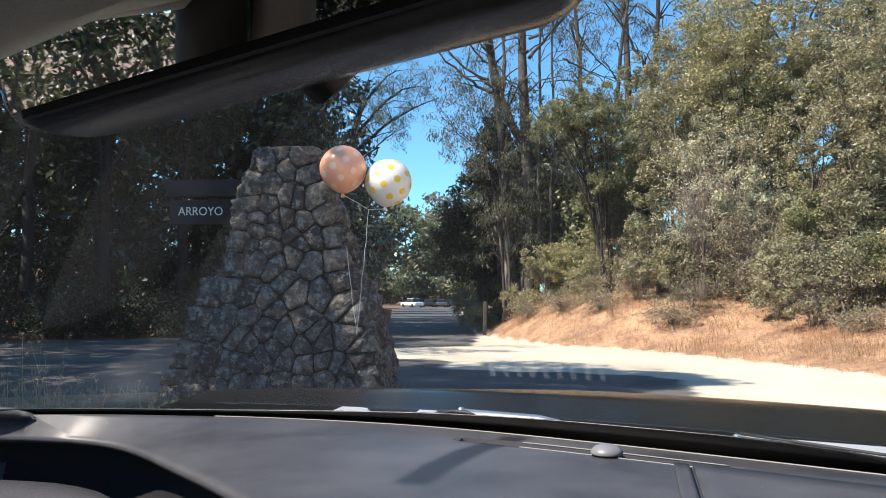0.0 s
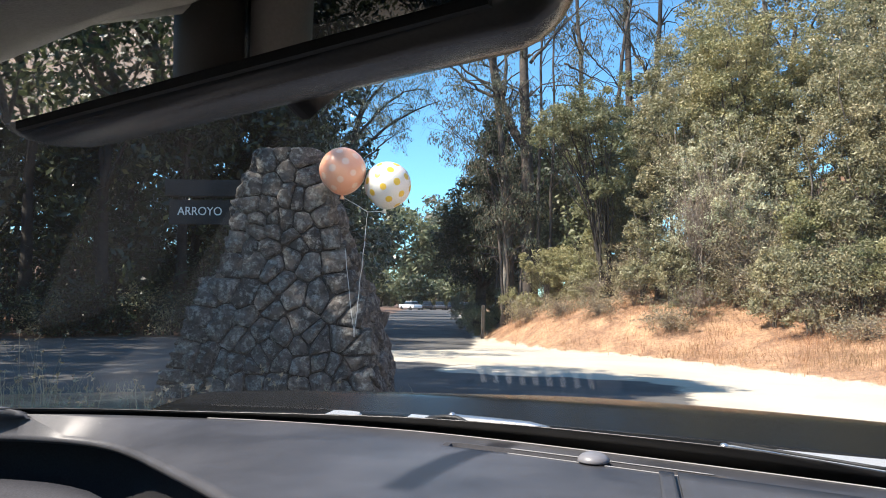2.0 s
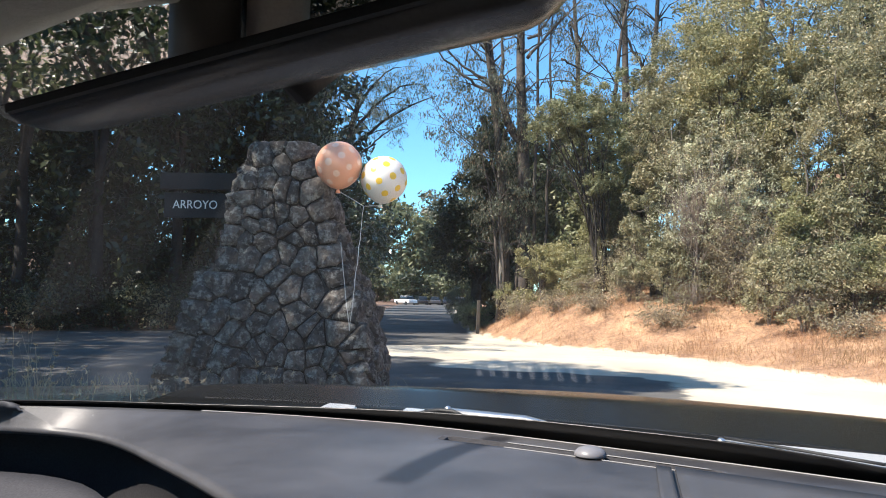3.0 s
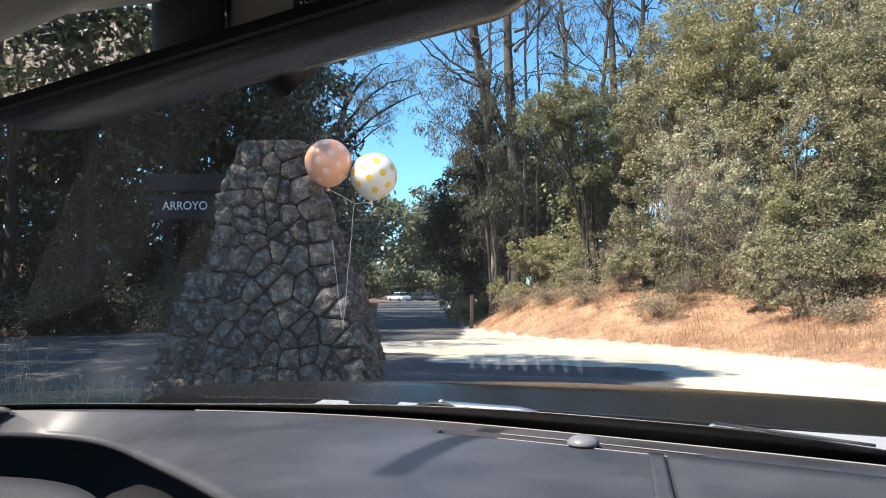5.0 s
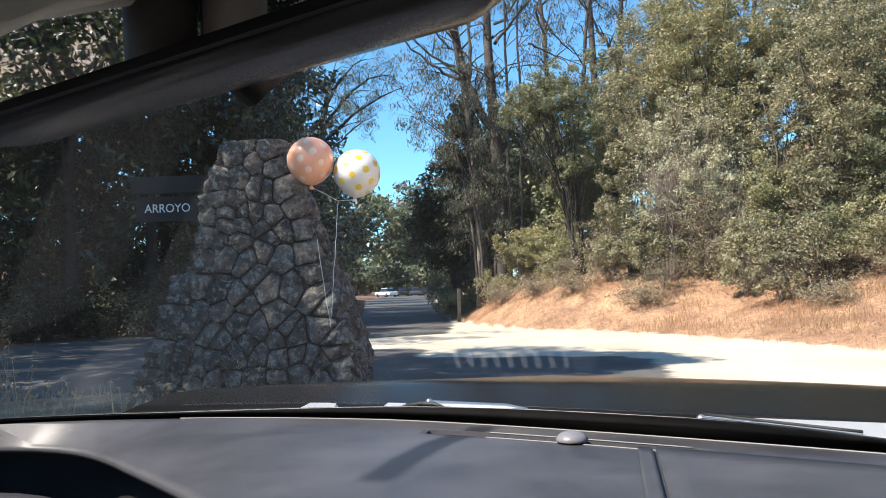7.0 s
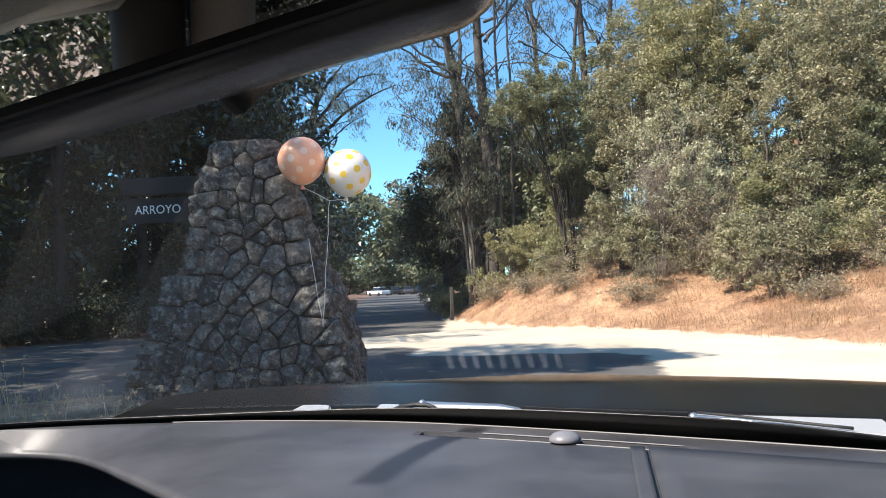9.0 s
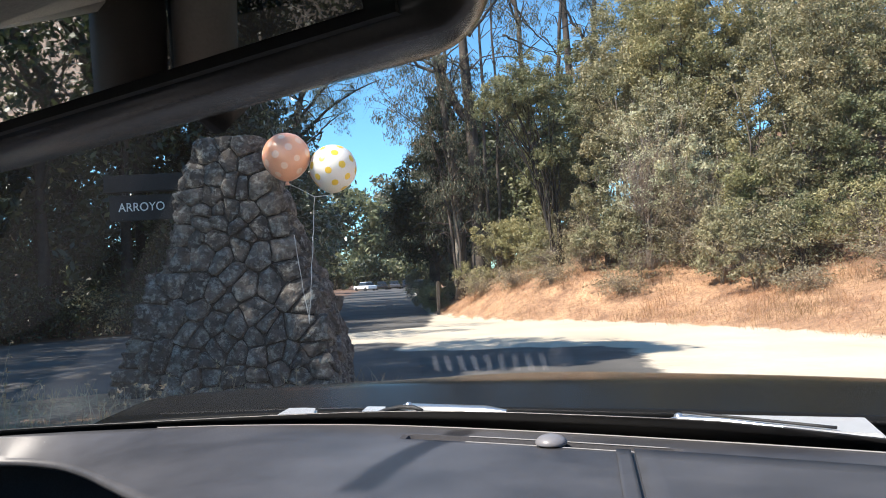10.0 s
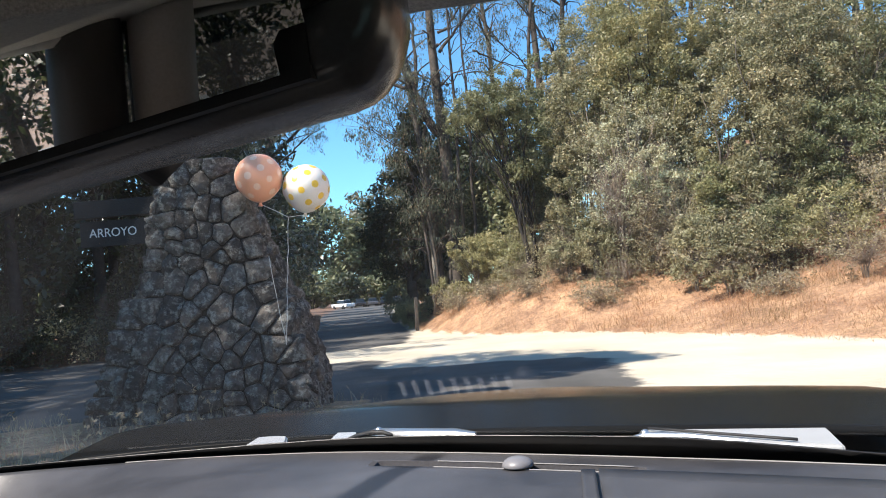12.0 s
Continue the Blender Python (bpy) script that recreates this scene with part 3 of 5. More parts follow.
def eucalyptus(at, stems, label, seed, twigs=1.0, leaf=0.13, per=34, leaf_m=None):
    """Stems: (base, middle, top, foot radius, leafy share, pale bark); each end given as x, y, z from the foot."""
    r = random.Random(seed)
    ob = thing("eucalyptus", pose(*at), label, "tree", "eucalyptus trees")
    dark, pale, tips = [], [], []
    for a, b, c, r0, leafy, is_pale in stems:
        n = 14
        line = [bend(a, b, c, k / (n - 1)) + Vector((r.gauss(0, 0.035), r.gauss(0, 0.05), 0)) * min(1, k) for k in range(n)]
        length = (Vector(c) - Vector(a)).length
        rad = [r0 * 1.25 * (1.25 if k == 0 and r0 > 0.1 else 1) * (1 - 0.78 * k / (n - 1)) for k in range(n)]
        (pale if is_pale else dark).append((line, rad))
        for _ in range(int(length * 2.1 * twigs)):     # fine side branches, rising and then hanging
            k = r.randint(3, n - 1)
            base, ang, reach = line[k], r.uniform(0, 6.28), r.uniform(0.4, 1.7)
            out = Vector((math.cos(ang), math.sin(ang) * 0.8, 0))
            end = base + out * reach + Vector((0, 0, r.uniform(-0.1, 1.3)))
            mid = base.lerp(end, 0.5) + Vector((r.gauss(0, 0.08), 0, r.uniform(0.05, 0.3)))
            fall = end + out * 0.25 + Vector((0, 0, -r.uniform(0.2, 0.6)))
            rr = max(0.010, min(0.04, rad[k] * 0.4))
            dark.append(([base, mid, end, fall], [rr, rr * 0.75, rr * 0.5, rr * 0.25]))
            if r.random() < leafy:
                tips += [end.lerp(fall, r.random()) + Vector((r.gauss(0, 0.22), r.gauss(0, 0.25), r.gauss(-0.15, 0.25))) for _ in range(7)]
    part("trunk", tubes_mesh("trunk", dark, M["euc_bark"], 7), None, ob)
    if pale:
        part("pale_trunk", tubes_mesh("pale_trunk", pale, M["pale_bark"], 9), None, ob, "stem with pale shedding bark")
    part("crown", quads_mesh("crown", leaf_quads([tuple(t) for t in tips], 0.30, per, leaf, 1.0, 0.0, 0.22), leaf_m or M["euc_leaf"]), None, ob)
    return ob


EUC = "tall eucalyptus with several leaning stems and thin hanging leaves"
eucalyptus(on_hill(1.09, 29.8), [
    ((0.37, 0, -0.3), (0.30, 0, 6.3), (-0.08, 0, 17.6), 0.30, 0.45, False),
    ((0.36, 0, 6.6), (-0.70, 0.1, 8.8), (-1.63, 0.2, 14.6), 0.17, 0.4, False),
    ((-0.38, 0, -0.3), (-0.56, 0, 5.7), (-2.07, 0, 14.8), 0.19, 0.6, False),
    ((-0.44, -0.1, 0.3), (-0.50, -0.14, 2.8), (-0.60, -0.1, 5.8), 0.15, 0.0, True),
    ((-0.85, 0, 8.6), (-2.45, 0, 9.6), (-4.1, 0, 11.4), 0.06, 0.15, False),
    ((-1.19, 0, 9.2), (-2.55, 0.1, 10.1), (-3.7, 0.1, 11.9), 0.05, 0.15, False),
    ((-1.38, 0, 9.9), (-2.05, -0.1, 10.9), (-3.0, 0, 12.9), 0.04, 0.2, False)], EUC, 3)
eucalyptus(on_hill(1.5, 29.6), [
    ((-1.05, 0, 8.4), (-1.0, 0, 10.6), (-1.2, 0, 14.6), 0.07, 0.5, False),
    ((-0.02, 0, 9.7), (1.0, 0, 10.9), (2.8, 0, 12.9), 0.06, 0.35, False),
    ((-0.02, 0, 10.5), (0.75, 0, 11.2), (1.4, 0, 13.2), 0.05, 0.45, False),
    ((0.3, 0, 0), (0.42, 0, 9.0), (0.38, 0, 14.4), 0.07, 0.4, False),
    ((0.7, 0.2, 0), (0.92, 0, 9.0), (0.88, 0, 14.4), 0.06, 0.35, False)], "slender eucalyptus stems with sparse drooping foliage", 17)
eucalyptus(on_hill(1.2, 29.3), [
    ((-0.75, 0, 5.9), (-2.1, 0, 6.7), (-3.65, 0, 8.6), 0.026, 0.0, False),
    ((-0.75, 0, 5.7), (-2.35, 0, 6.8), (-3.4, 0, 8.2), 0.022, 0.0, False),
    ((-0.5, 0, 0.0), (-0.8, 0, 4.6), (-1.7, 0.3, 8.4), 0.05, 1.0, False),
    ((-0.6, 0, 0.0), (-1.2, 0.3, 5.4), (-1.9, 0.3, 7.2), 0.05, 1.0, False)], "young eucalyptus with long bare whips and bunched leaves", 23, 1.5)
eucalyptus(on_hill(4.2, 33.0), [
    ((0, 0, -0.3), (-0.3, 0, 8.0), (-0.9, 0.3, 17.0), 0.15, 0.45, False),
    ((0.3, 0.1, 0), (1.2, 0, 8.0), (2.2, 0.6, 16.0), 0.12, 0.5, False),
    ((2.6, -1, 7.6), (1.9, -1, 9.6), (0.4, -1, 12.2), 0.08, 0.3, False),
    ((-1.2, -1, 9.4), (-0.2, -1, 8.9), (1.2, -1, 8.3), 0.04, 0.1, False),
    ((-0.8, -1, 11.0), (0.2, -1, 9.4), (1.1, -1, 8.7), 0.04, 0.1, False)], EUC, 5)
eucalyptus(on_hill(6.6, 35.0), [
    ((0, 0, -0.3), (-0.4, 0.2, 9.0), (-0.6, 0.3, 19.0), 0.2, 0.7, False),
    ((0.3, 0.1, 0), (0.9, 0.3, 9.0), (1.6, 0.6, 19.0), 0.16, 0.7, False)], EUC, 8)
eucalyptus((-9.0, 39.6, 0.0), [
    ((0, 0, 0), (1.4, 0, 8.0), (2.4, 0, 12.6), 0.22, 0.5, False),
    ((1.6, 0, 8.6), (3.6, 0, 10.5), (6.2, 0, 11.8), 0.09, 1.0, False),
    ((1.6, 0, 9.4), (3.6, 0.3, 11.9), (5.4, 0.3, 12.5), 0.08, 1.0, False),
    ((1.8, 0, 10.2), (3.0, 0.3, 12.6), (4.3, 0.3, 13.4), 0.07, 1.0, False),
    ((1.2, 0, 7.4), (3.0, -0.3, 9.2), (4.4, -0.3, 10.2), 0.06, 1.0, False)], "eucalyptus leaning over the road with hanging foliage", 11, 1.15, 0.14, 26, M["sunlit_euc_leaf"])


# ---- shaded wood along the far side of the road ----
rng = np.random.default_rng(31)
WOOD = "tall dark evergreen in the shaded wood"
wood = [(-15.5, 24.5), (-13.4, 25.6), (-11.2, 27.0), (-9.6, 31.0), (-17.8, 21.5), (-19.5, 18.0), (-9.4, 37.0), (-10.2, 45.0), (-12.4, 31.5), (-15.6, 29.5), (-18.6, 27.0), (-21.5, 24.0), (-23.5, 31.0), (-17.0, 35.0), (-12.8, 38.0), (-28, 28), (-26, 38), (-15, 48), (-12.5, 56.0)]
for i, (x, y) in enumerate(wood):
    h = 20.0 + 4.0 * rng.random()
    far = y > 34
    tree("evergreen", (x, y, ground_z(x, y)), h, 2.9, h * 0.52, h * 1.0, 120, 66 if not far else 40, 0.33 if not far else 0.40, M["dark_leaf"], M["shade_bark"], WOOD, trunk_r=0.22, stems=1, spread=0.75, group="trees of the wood", hollow=0.3, limbs=14)
# crowns added out of view, nearer the turnout, to hold it in shade
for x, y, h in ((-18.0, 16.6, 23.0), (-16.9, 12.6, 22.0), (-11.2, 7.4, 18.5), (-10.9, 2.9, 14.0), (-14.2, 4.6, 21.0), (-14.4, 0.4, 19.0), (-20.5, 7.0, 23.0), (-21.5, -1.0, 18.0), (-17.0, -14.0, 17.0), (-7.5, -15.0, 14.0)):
    tree("evergreen", (x, y, ground_z(x, y)), h, 3.1, h * 0.60, h * 0.78, 120, 66, 0.30, M["dark_leaf"], M["shade_bark"], WOOD, trunk_r=0.24, stems=1, spread=0.85, group="trees of the wood", hollow=0.3, limbs=14)
# one high unseen crown, placed to throw its shade on the dirt
tree("evergreen", (-8.2, 6.9, ground_z(-8.2, 6.9)), 17, 1.5, 13.4, 5.6, 80, 60, 0.36, M["dark_leaf"], M["shade_bark"], WOOD, trunk_r=0.24, stems=1, spread=0.55, group="trees of the wood", hollow=0.25, limbs=14)
tree("evergreen", (-8.5, 30.6, ground_z(-8.5, 30.6)), 12, 1.9, 5.6, 9.4, 170, 70, 0.26, M["dark_leaf"], M["shade_bark"], "dark rounded evergreen at the wood's corner", trunk_r=0.2, spread=0.5, group="trees of the wood", hollow=0.4, limbs=12)
# understorey along the wood's edge
for i in range(45):
    f = (i % 15) / 14
    x, y = (-19.5 + 9.4 * f, 19.4 + 6.0 * f) if i < 15 else (-22 + 12.0 * f, 21.6 + 8.0 * f) if i < 30 else (-27 + 17.0 * f, 25 + 12.0 * f)
    big = (1.0, 1.9, 3.4)[i // 15]
    # every third edge bush has paler leaves that paint sunlit sparkle
    tree("undergrowth_bush", (x + rng.normal() * 0.4, y + rng.normal() * 0.5, ground_z(x, y)), 1.5, 1.0, 0.7, 1.5, 40, 32, 0.09 + 0.035 * big, M["oak_leaf" if i < 15 and i % 3 == 0 else "dark_leaf"], M["shade_bark"], "dark undergrowth bush at the wood's edge", "bush", trunk_r=0.04, stems=3, spread=0.35, group="undergrowth", grow=big * (0.8 + 0.4 * rng.random()))

# dense growth deeper in the wood
for i in range(13):
    f = i / 12
    x, y = -37 + 25 * f, 30 + 17 * f
    tree("thicket", (x, y, ground_z(x, y)), 9, 1.6, 1.5, 3.0, 70, 28, 0.46, M["dark_leaf"], M["shade_bark"], "dense dark thicket deep in the wood", "thicket", trunk_r=0.05, stems=3, spread=0.42, group="thickets of the wood", grow=3.4, hollow=0.2)
# hedge of young trees beside the turnout
for i in range(11):
    x, y = -11.5 - 1.2 * (i % 2) - 0.25 * i, 2.0 - 2.1 * i
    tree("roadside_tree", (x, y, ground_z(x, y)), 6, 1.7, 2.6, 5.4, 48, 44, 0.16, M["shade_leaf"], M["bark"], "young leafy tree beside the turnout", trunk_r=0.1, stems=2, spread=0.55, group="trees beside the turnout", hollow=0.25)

for i in range(10):
    x, y = -15.5 - 0.9 * (i % 3), 1.0 - 2.2 * i
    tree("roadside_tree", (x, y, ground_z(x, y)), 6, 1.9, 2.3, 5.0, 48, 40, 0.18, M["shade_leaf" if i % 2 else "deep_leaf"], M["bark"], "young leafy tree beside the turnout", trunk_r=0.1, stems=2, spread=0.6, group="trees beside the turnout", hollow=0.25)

# ---- trees at the end of the road
for i in range(12):
    x, y = -38 + 3.8 * i, 152 + 7 * (i % 3)
    tree("far_bush", (x, y, ground_z(x, y)), 6, 1.6, 1.4, 2.9, 60, 44, 0.75, M["deep_leaf" if i % 3 else "shade_leaf"], M["bark"], "leafy bush behind the parked cars", "bush", trunk_r=0.06, stems=3, spread=0.55, group="bushes at the road's end", grow=2.2, hollow=0.5)
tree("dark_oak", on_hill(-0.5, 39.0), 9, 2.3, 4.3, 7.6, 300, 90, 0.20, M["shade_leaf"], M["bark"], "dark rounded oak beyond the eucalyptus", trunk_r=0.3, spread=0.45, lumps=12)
tree("dark_oak", on_hill(0.4, 33.0), 9, 1.6, 6.6, 5.6, 170, 80, 0.17, M["shade_leaf"], M["shade_bark"], "dark oak crown close behind the eucalyptus stems", trunk_r=0.16, spread=0.4, lumps=9)
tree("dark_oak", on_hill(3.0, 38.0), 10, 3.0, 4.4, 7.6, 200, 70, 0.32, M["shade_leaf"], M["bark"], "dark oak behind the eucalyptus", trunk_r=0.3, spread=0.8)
for x, y, h, r, m in ((1.2, 62, 8, 3.0, "deep_leaf"), (0.8, 55, 6, 2.4, "oak_leaf"), (-13.5, 70, 14, 4.0, "dark_leaf"), (-14.5, 84, 15, 4.5, "dark_leaf"), (1.0, 74, 9, 3.4, "deep_leaf"), (1.4, 98, 12, 4.4, "deep_leaf"), (-19, 104, 15, 5, "dark_leaf"), (-8, 182, 20, 8, "deep_leaf"), (-21, 180, 24, 9, "deep_leaf"), (-34, 178, 24, 9, "dark_leaf"), (2, 176, 22, 9, "deep_leaf"), (-14, 205, 30, 9, "euc_leaf"), (0.4, 44, 3.0, 1.5, "oak_leaf"), (0.2, 50, 2.6, 1.6, "deep_leaf")):
    tree("road_tree", on_hill(x, y), h, r, h * 0.52, h * 0.92, 100, 44 if r < 8 else 70, (0.09 if r < 8 else 0.11) * r + 0.16, M[m], M["bark"], "leafy tree beside the far road", trunk_r=0.05 * r + 0.04, spread=0.26 * r + 0.1, group="trees along the road", hollow=0.3)


# ---- stone pier ----
M["stone"] = rough_mat("lichen_grey_fieldstone", (0.045, 0.043, 0.042), (0.26, 0.247, 0.235), 9, 0.92, 1.0, 0.06, 34)
nt = M["stone"].node_tree
info = nt.nodes.new("ShaderNodeObjectInfo")
tone = ramp_node(nt, info.outputs["Random"], [(0.0, (0.42, 0.385, 0.36)), (0.45, (0.78, 0.71, 0.65)), (0.85, (1.08, 0.97, 0.87)), (1.0, (1.45, 1.27, 1.1))])
lich = ramp_node(nt, noise_node(nt, 11, 8, 0.75).outputs["Fac"], [(0.50, (0, 0, 0)), (0.60, (1, 1, 1))])
sb = nt.nodes["Principled BSDF"]
old = sb.inputs["Base Color"].links[0].from_socket
toned = mix_node(nt, 1.0, old, tone.outputs["Color"], "MULTIPLY")
spot = nt.nodes.new("ShaderNodeMath")
spot.operation = "MULTIPLY"
spot.inputs[1].default_value = 0.6
nt.links.new(lich.outputs["Color"], spot.inputs[0])
nt.links.new(mix_node(nt, spot.outputs[0], toned, (0.52, 0.51, 0.46)), sb.inputs["Base Color"])
M["mortar"] = rough_mat("dark_earthy_mortar", (0.018, 0.016, 0.014), (0.05, 0.045, 0.04), 7, 0.95, 0.8, 0.02, 40)

PIER_Z = [0.0, 0.34, 0.83, 1.17, 1.52, 1.72, 1.9, 2.16, 2.45, 2.6, 2.75, 3.11, 3.2]
PIER_W = [1.33, 1.29, 1.16, 1.04, 0.86, 0.77, 0.73, 0.67, 0.605, 0.56, 0.50, 0.42, 0.40]
PIER_X = [-0.08, -0.075, -0.045, -0.015, 0.01, 0.03, 0.02, -0.03, -0.06, -0.06, -0.05, -0.065, -0.065]
PIER_D = [0.88, 0.86, 0.80, 0.72, 0.62, 0.56, 0.53, 0.50, 0.46, 0.44, 0.41, 0.34, 0.32]
PIER_AT = (-2.41, 9.0, 0.05)


def pier_face(k, u, z, out=0.0):
    """A point of face k (front, right, back, left): u from -1 to 1 across, z up, out from the face."""
    w, d, cx = np.interp(z, PIER_Z, PIER_W) - 0.09, np.interp(z, PIER_Z, PIER_D) - 0.09, np.interp(z, PIER_Z, PIER_X)
    bow = 0.10 * (1 - u * u)
    if k == 0:
        return Vector((cx + u * (w + out * abs(u)), -d - bow - out, z))
    if k == 1:
        return Vector((cx + w + bow * 0.6 + out, u * (d + out * abs(u)), z))
    if k == 2:
        return Vector((cx - u * (w + out * abs(u)), d + bow + out, z))
    return Vector((cx - w - bow * 0.6 - out, -u * (d + out * abs(u)), z))


def clip_cell(poly, px, py, nx, ny):
    """Keep of a polygon the side of the line through (px, py) that n points away from."""
    res = []
    for (ax, ay), (bx, by) in zip(poly, poly[1:] + poly[:1]):
        da, db = (ax - px) * nx + (ay - py) * ny, (bx - px) * nx + (by - py) * ny
        if da <= 0:
            res.append((ax, ay))
        if (da < 0 < db) or (db < 0 < da):
            f = da / (da - db)
            res.append((ax + (bx - ax) * f, ay + (by - ay) * f))
    return res


pier = thing("stone_pier", pose(*PIER_AT), "tapered rubble-stone entrance pier with flared foot", "stone pier")
core_rows = []
for z in np.linspace(-0.15, 3.12, 22):
    zz = max(0, z)
    ring = []
    for k in range(4):
        for u in np.linspace(-1, 1, 7)[:-1]:
            ring.append(pier_face(k, u, zz) * 1.0 + Vector((0, 0, z - zz)))
    core_rows.append(ring + ring[:1])
core_rows.append([Vector((-0.10 + (p.x + 0.10) * 0.5, p.y * 0.5, 3.15)) for p in core_rows[-1]])
core_rows.append([Vector((-0.10, 0, 3.15)) for p in core_rows[-1]])
part("mortar_core", grid_mesh("mortar_core", core_rows, M["mortar"]), None, pier, "dark earthy mortar")


def stone_mesh(k, cell, bulge, r):
    """A rounded, uneven stone over one cell of a face."""
    cx, cz = sum(p[0] for p in cell) / len(cell), sum(p[1] for p in cell) / len(cell)
    pts = []
    for (ax, az), (bx, bz) in zip(cell, cell[1:] + cell[:1]):     # knock the corners off
        pts += [(ax + (bx - ax) * f, az + (bz - az) * f) for f in (0.14, 0.32, 0.5, 0.68, 0.86)]
    verts, n, tilt = [], len(pts), r.uniform(-1, 1)
    for inset, out in ((1.0, -0.05), (1.0, bulge * 0.42), (0.955, bulge * 0.80), (0.78, bulge * 1.0), (0.4, bulge * 1.06)):
        for x, z in pts:
            j = 1 + 0.07 * noise.noise((x * 9 + k * 31, z * 9, 0.5)) + r.uniform(-0.02, 0.02)
            qx, qz = cx + (x - cx) * inset * j, cz + (z - cz) * inset * j
            rag = 0.040 * noise.noise((qx * 7 + k * 17, qz * 7, 2.0)) + 0.022 * noise.noise((qx * 19 + k * 17, qz * 19, 5.0))
            wide = np.interp(qz, PIER_Z, PIER_W) if k % 2 == 0 else np.interp(qz, PIER_Z, PIER_D)
            verts.append(pier_face(k, max(-1.12, min(1.12, qx / wide)), qz, out + rag * (out > 0) + r.uniform(-0.005, 0.005) + 0.05 * tilt * (z - cz) + 0.10 * tilt * (x - cx)))
    wide = np.interp(cz, PIER_Z, PIER_W) if k % 2 == 0 else np.interp(cz, PIER_Z, PIER_D)
    verts.append(pier_face(k, cx / wide, cz, bulge * 1.15 + r.uniform(-0.01, 0.01)))
    faces = [(i * n + j, i * n + (j + 1) % n, (i + 1) * n + (j + 1) % n, (i + 1) * n + j) for i in range(4) for j in range(n)]
    faces += [(4 * n + j, 4 * n + (j + 1) % n, 5 * n) for j in range(n)]
    return mesh_of("stone", verts, faces, M["stone"], True)


r = random.Random(21)
for k in range(4):
    seeds = []
    z = 0.10
    while z < 3.12:
        half = np.interp(z, PIER_Z, PIER_W if k % 2 == 0 else PIER_D)
        row_h = r.uniform(0.14, 0.25)
        n = max(2, round(2 * half / r.uniform(0.18, 0.38)))
        off = r.uniform(-0.5, 0.5)
        for i in range(n):
            x = -half + (i + 0.5) * 2 * half / n + r.uniform(-0.08, 0.08)
            if r.random() > 0.1:
                seeds.append((x, z + r.uniform(-0.09, 0.09)))
        z += row_h
    for i, (sx, sz) in enumerate(seeds):
        half = np.interp(sz, PIER_Z, PIER_W if k % 2 == 0 else PIER_D)
        cell = [(-half - 0.02, max(-0.05, sz - 0.5)), (half + 0.02, max(-0.05, sz - 0.5)), (half + 0.02, min(3.2, sz + 0.5)), (-half - 0.02, min(3.2, sz + 0.5))]
        for j, (qx, qz) in enumerate(seeds):
            if j != i and math.hypot(qx - sx, qz - sz) < 1.0 and cell:
                dx, dz = qx - sx, qz - sz
                d = math.hypot(dx, dz)
                cell = clip_cell(cell, (sx + qx) / 2 - dx / d * 0.009, (sz + qz) / 2 - dz / d * 0.009, dx, dz)
        if len(cell) >= 3:
            part("stone", stone_mesh(k, cell, r.uniform(0.045, 0.125), r), None, pier)
# cap stones
for i, (x, y, sx, sy, sz) in enumerate(((-0.30, -0.12, 0.17, 0.16, 0.10), (0.02, -0.14, 0.19, 0.16, 0.11), (0.20, 0.06, 0.14, 0.18, 0.08), (-0.12, 0.16, 0.2, 0.15, 0.09), (-0.36, 0.14, 0.13, 0.15, 0.07))):
    bm = bmesh.new()
    bmesh.ops.create_icosphere(bm, subdivisions=2, radius=1)
    for v in bm.verts:
        v.co = Vector((v.co.x * sx, v.co.y * sy, v.co.z * sz)) * (1 + 0.16 * noise.noise(v.co * 2.3 + Vector((i * 7, 0, 0)))) + Vector((x, y, 3.13))
    part("stone", bm, M["stone"], pier, smooth=True)

# ---- hanging sign ----
M["sign_wood"] = rough_mat("dark_stained_wood", (0.014, 0.012, 0.012), (0.030, 0.027, 0.026), 3, 0.8, 0.4, 0.004, 40)
M["white"] = plain_mat("white_paint", (0.8, 0.8, 0.78), 0.6)
M["iron"] = plain_mat("dull_iron", (0.12, 0.12, 0.12), 0.5, 0.8)
sign = thing("hanging_sign", pose(-3.71, 9.0, 2.46, 0, 0, 0), "dark wooden board hung from a beam, lettered in white", "sign")
part("beam", box_bm(-0.47, 1.0, 0.0, 0.16, 0.20, 0.42, 0.01), M["sign_wood"], sign)
board = part("board", box_bm(-0.42, 0.42, 0.05, 0.09, -0.17, 0.16, 0.006), M["sign_wood"], sign)
fc = bpy.data.curves.new("lettering", "FONT")
fc.body, fc.size, fc.align_x, fc.align_y, fc.extrude = "ARROYO", 0.158, "CENTER", "CENTER", 0.003
fo = bpy.data.objects.new("t", fc)
scene.collection.objects.link(fo)
bpy.context.view_layer.update()
lme = bpy.data.meshes.new_from_object(fo.evaluated_get(bpy.context.evaluated_depsgraph_get()))
bpy.data.objects.remove(fo)
lme.materials.clear()
wide = max(v.co.x for v in lme.vertices) - min(v.co.x for v in lme.vertices)
for v in lme.vertices:
    v.co.x *= 0.60 / wide
lettering = part("lettering", lme, M["white"], board, "white capital letters")
lettering.matrix_local = pose(0.0, 0.046, 0.0, 90, 0, 0)
for x in (-0.23, 0.20):
    ring = [(x + 0.02 * math.cos(a), 0.07, 0.185 + 0.03 * math.sin(a)) for a in np.linspace(0, 2 * math.pi, 13)]
    part("hook", tubes_mesh("hook", [(ring, [0.005] * 13)], M["iron"], 6), None, sign, "iron hook")

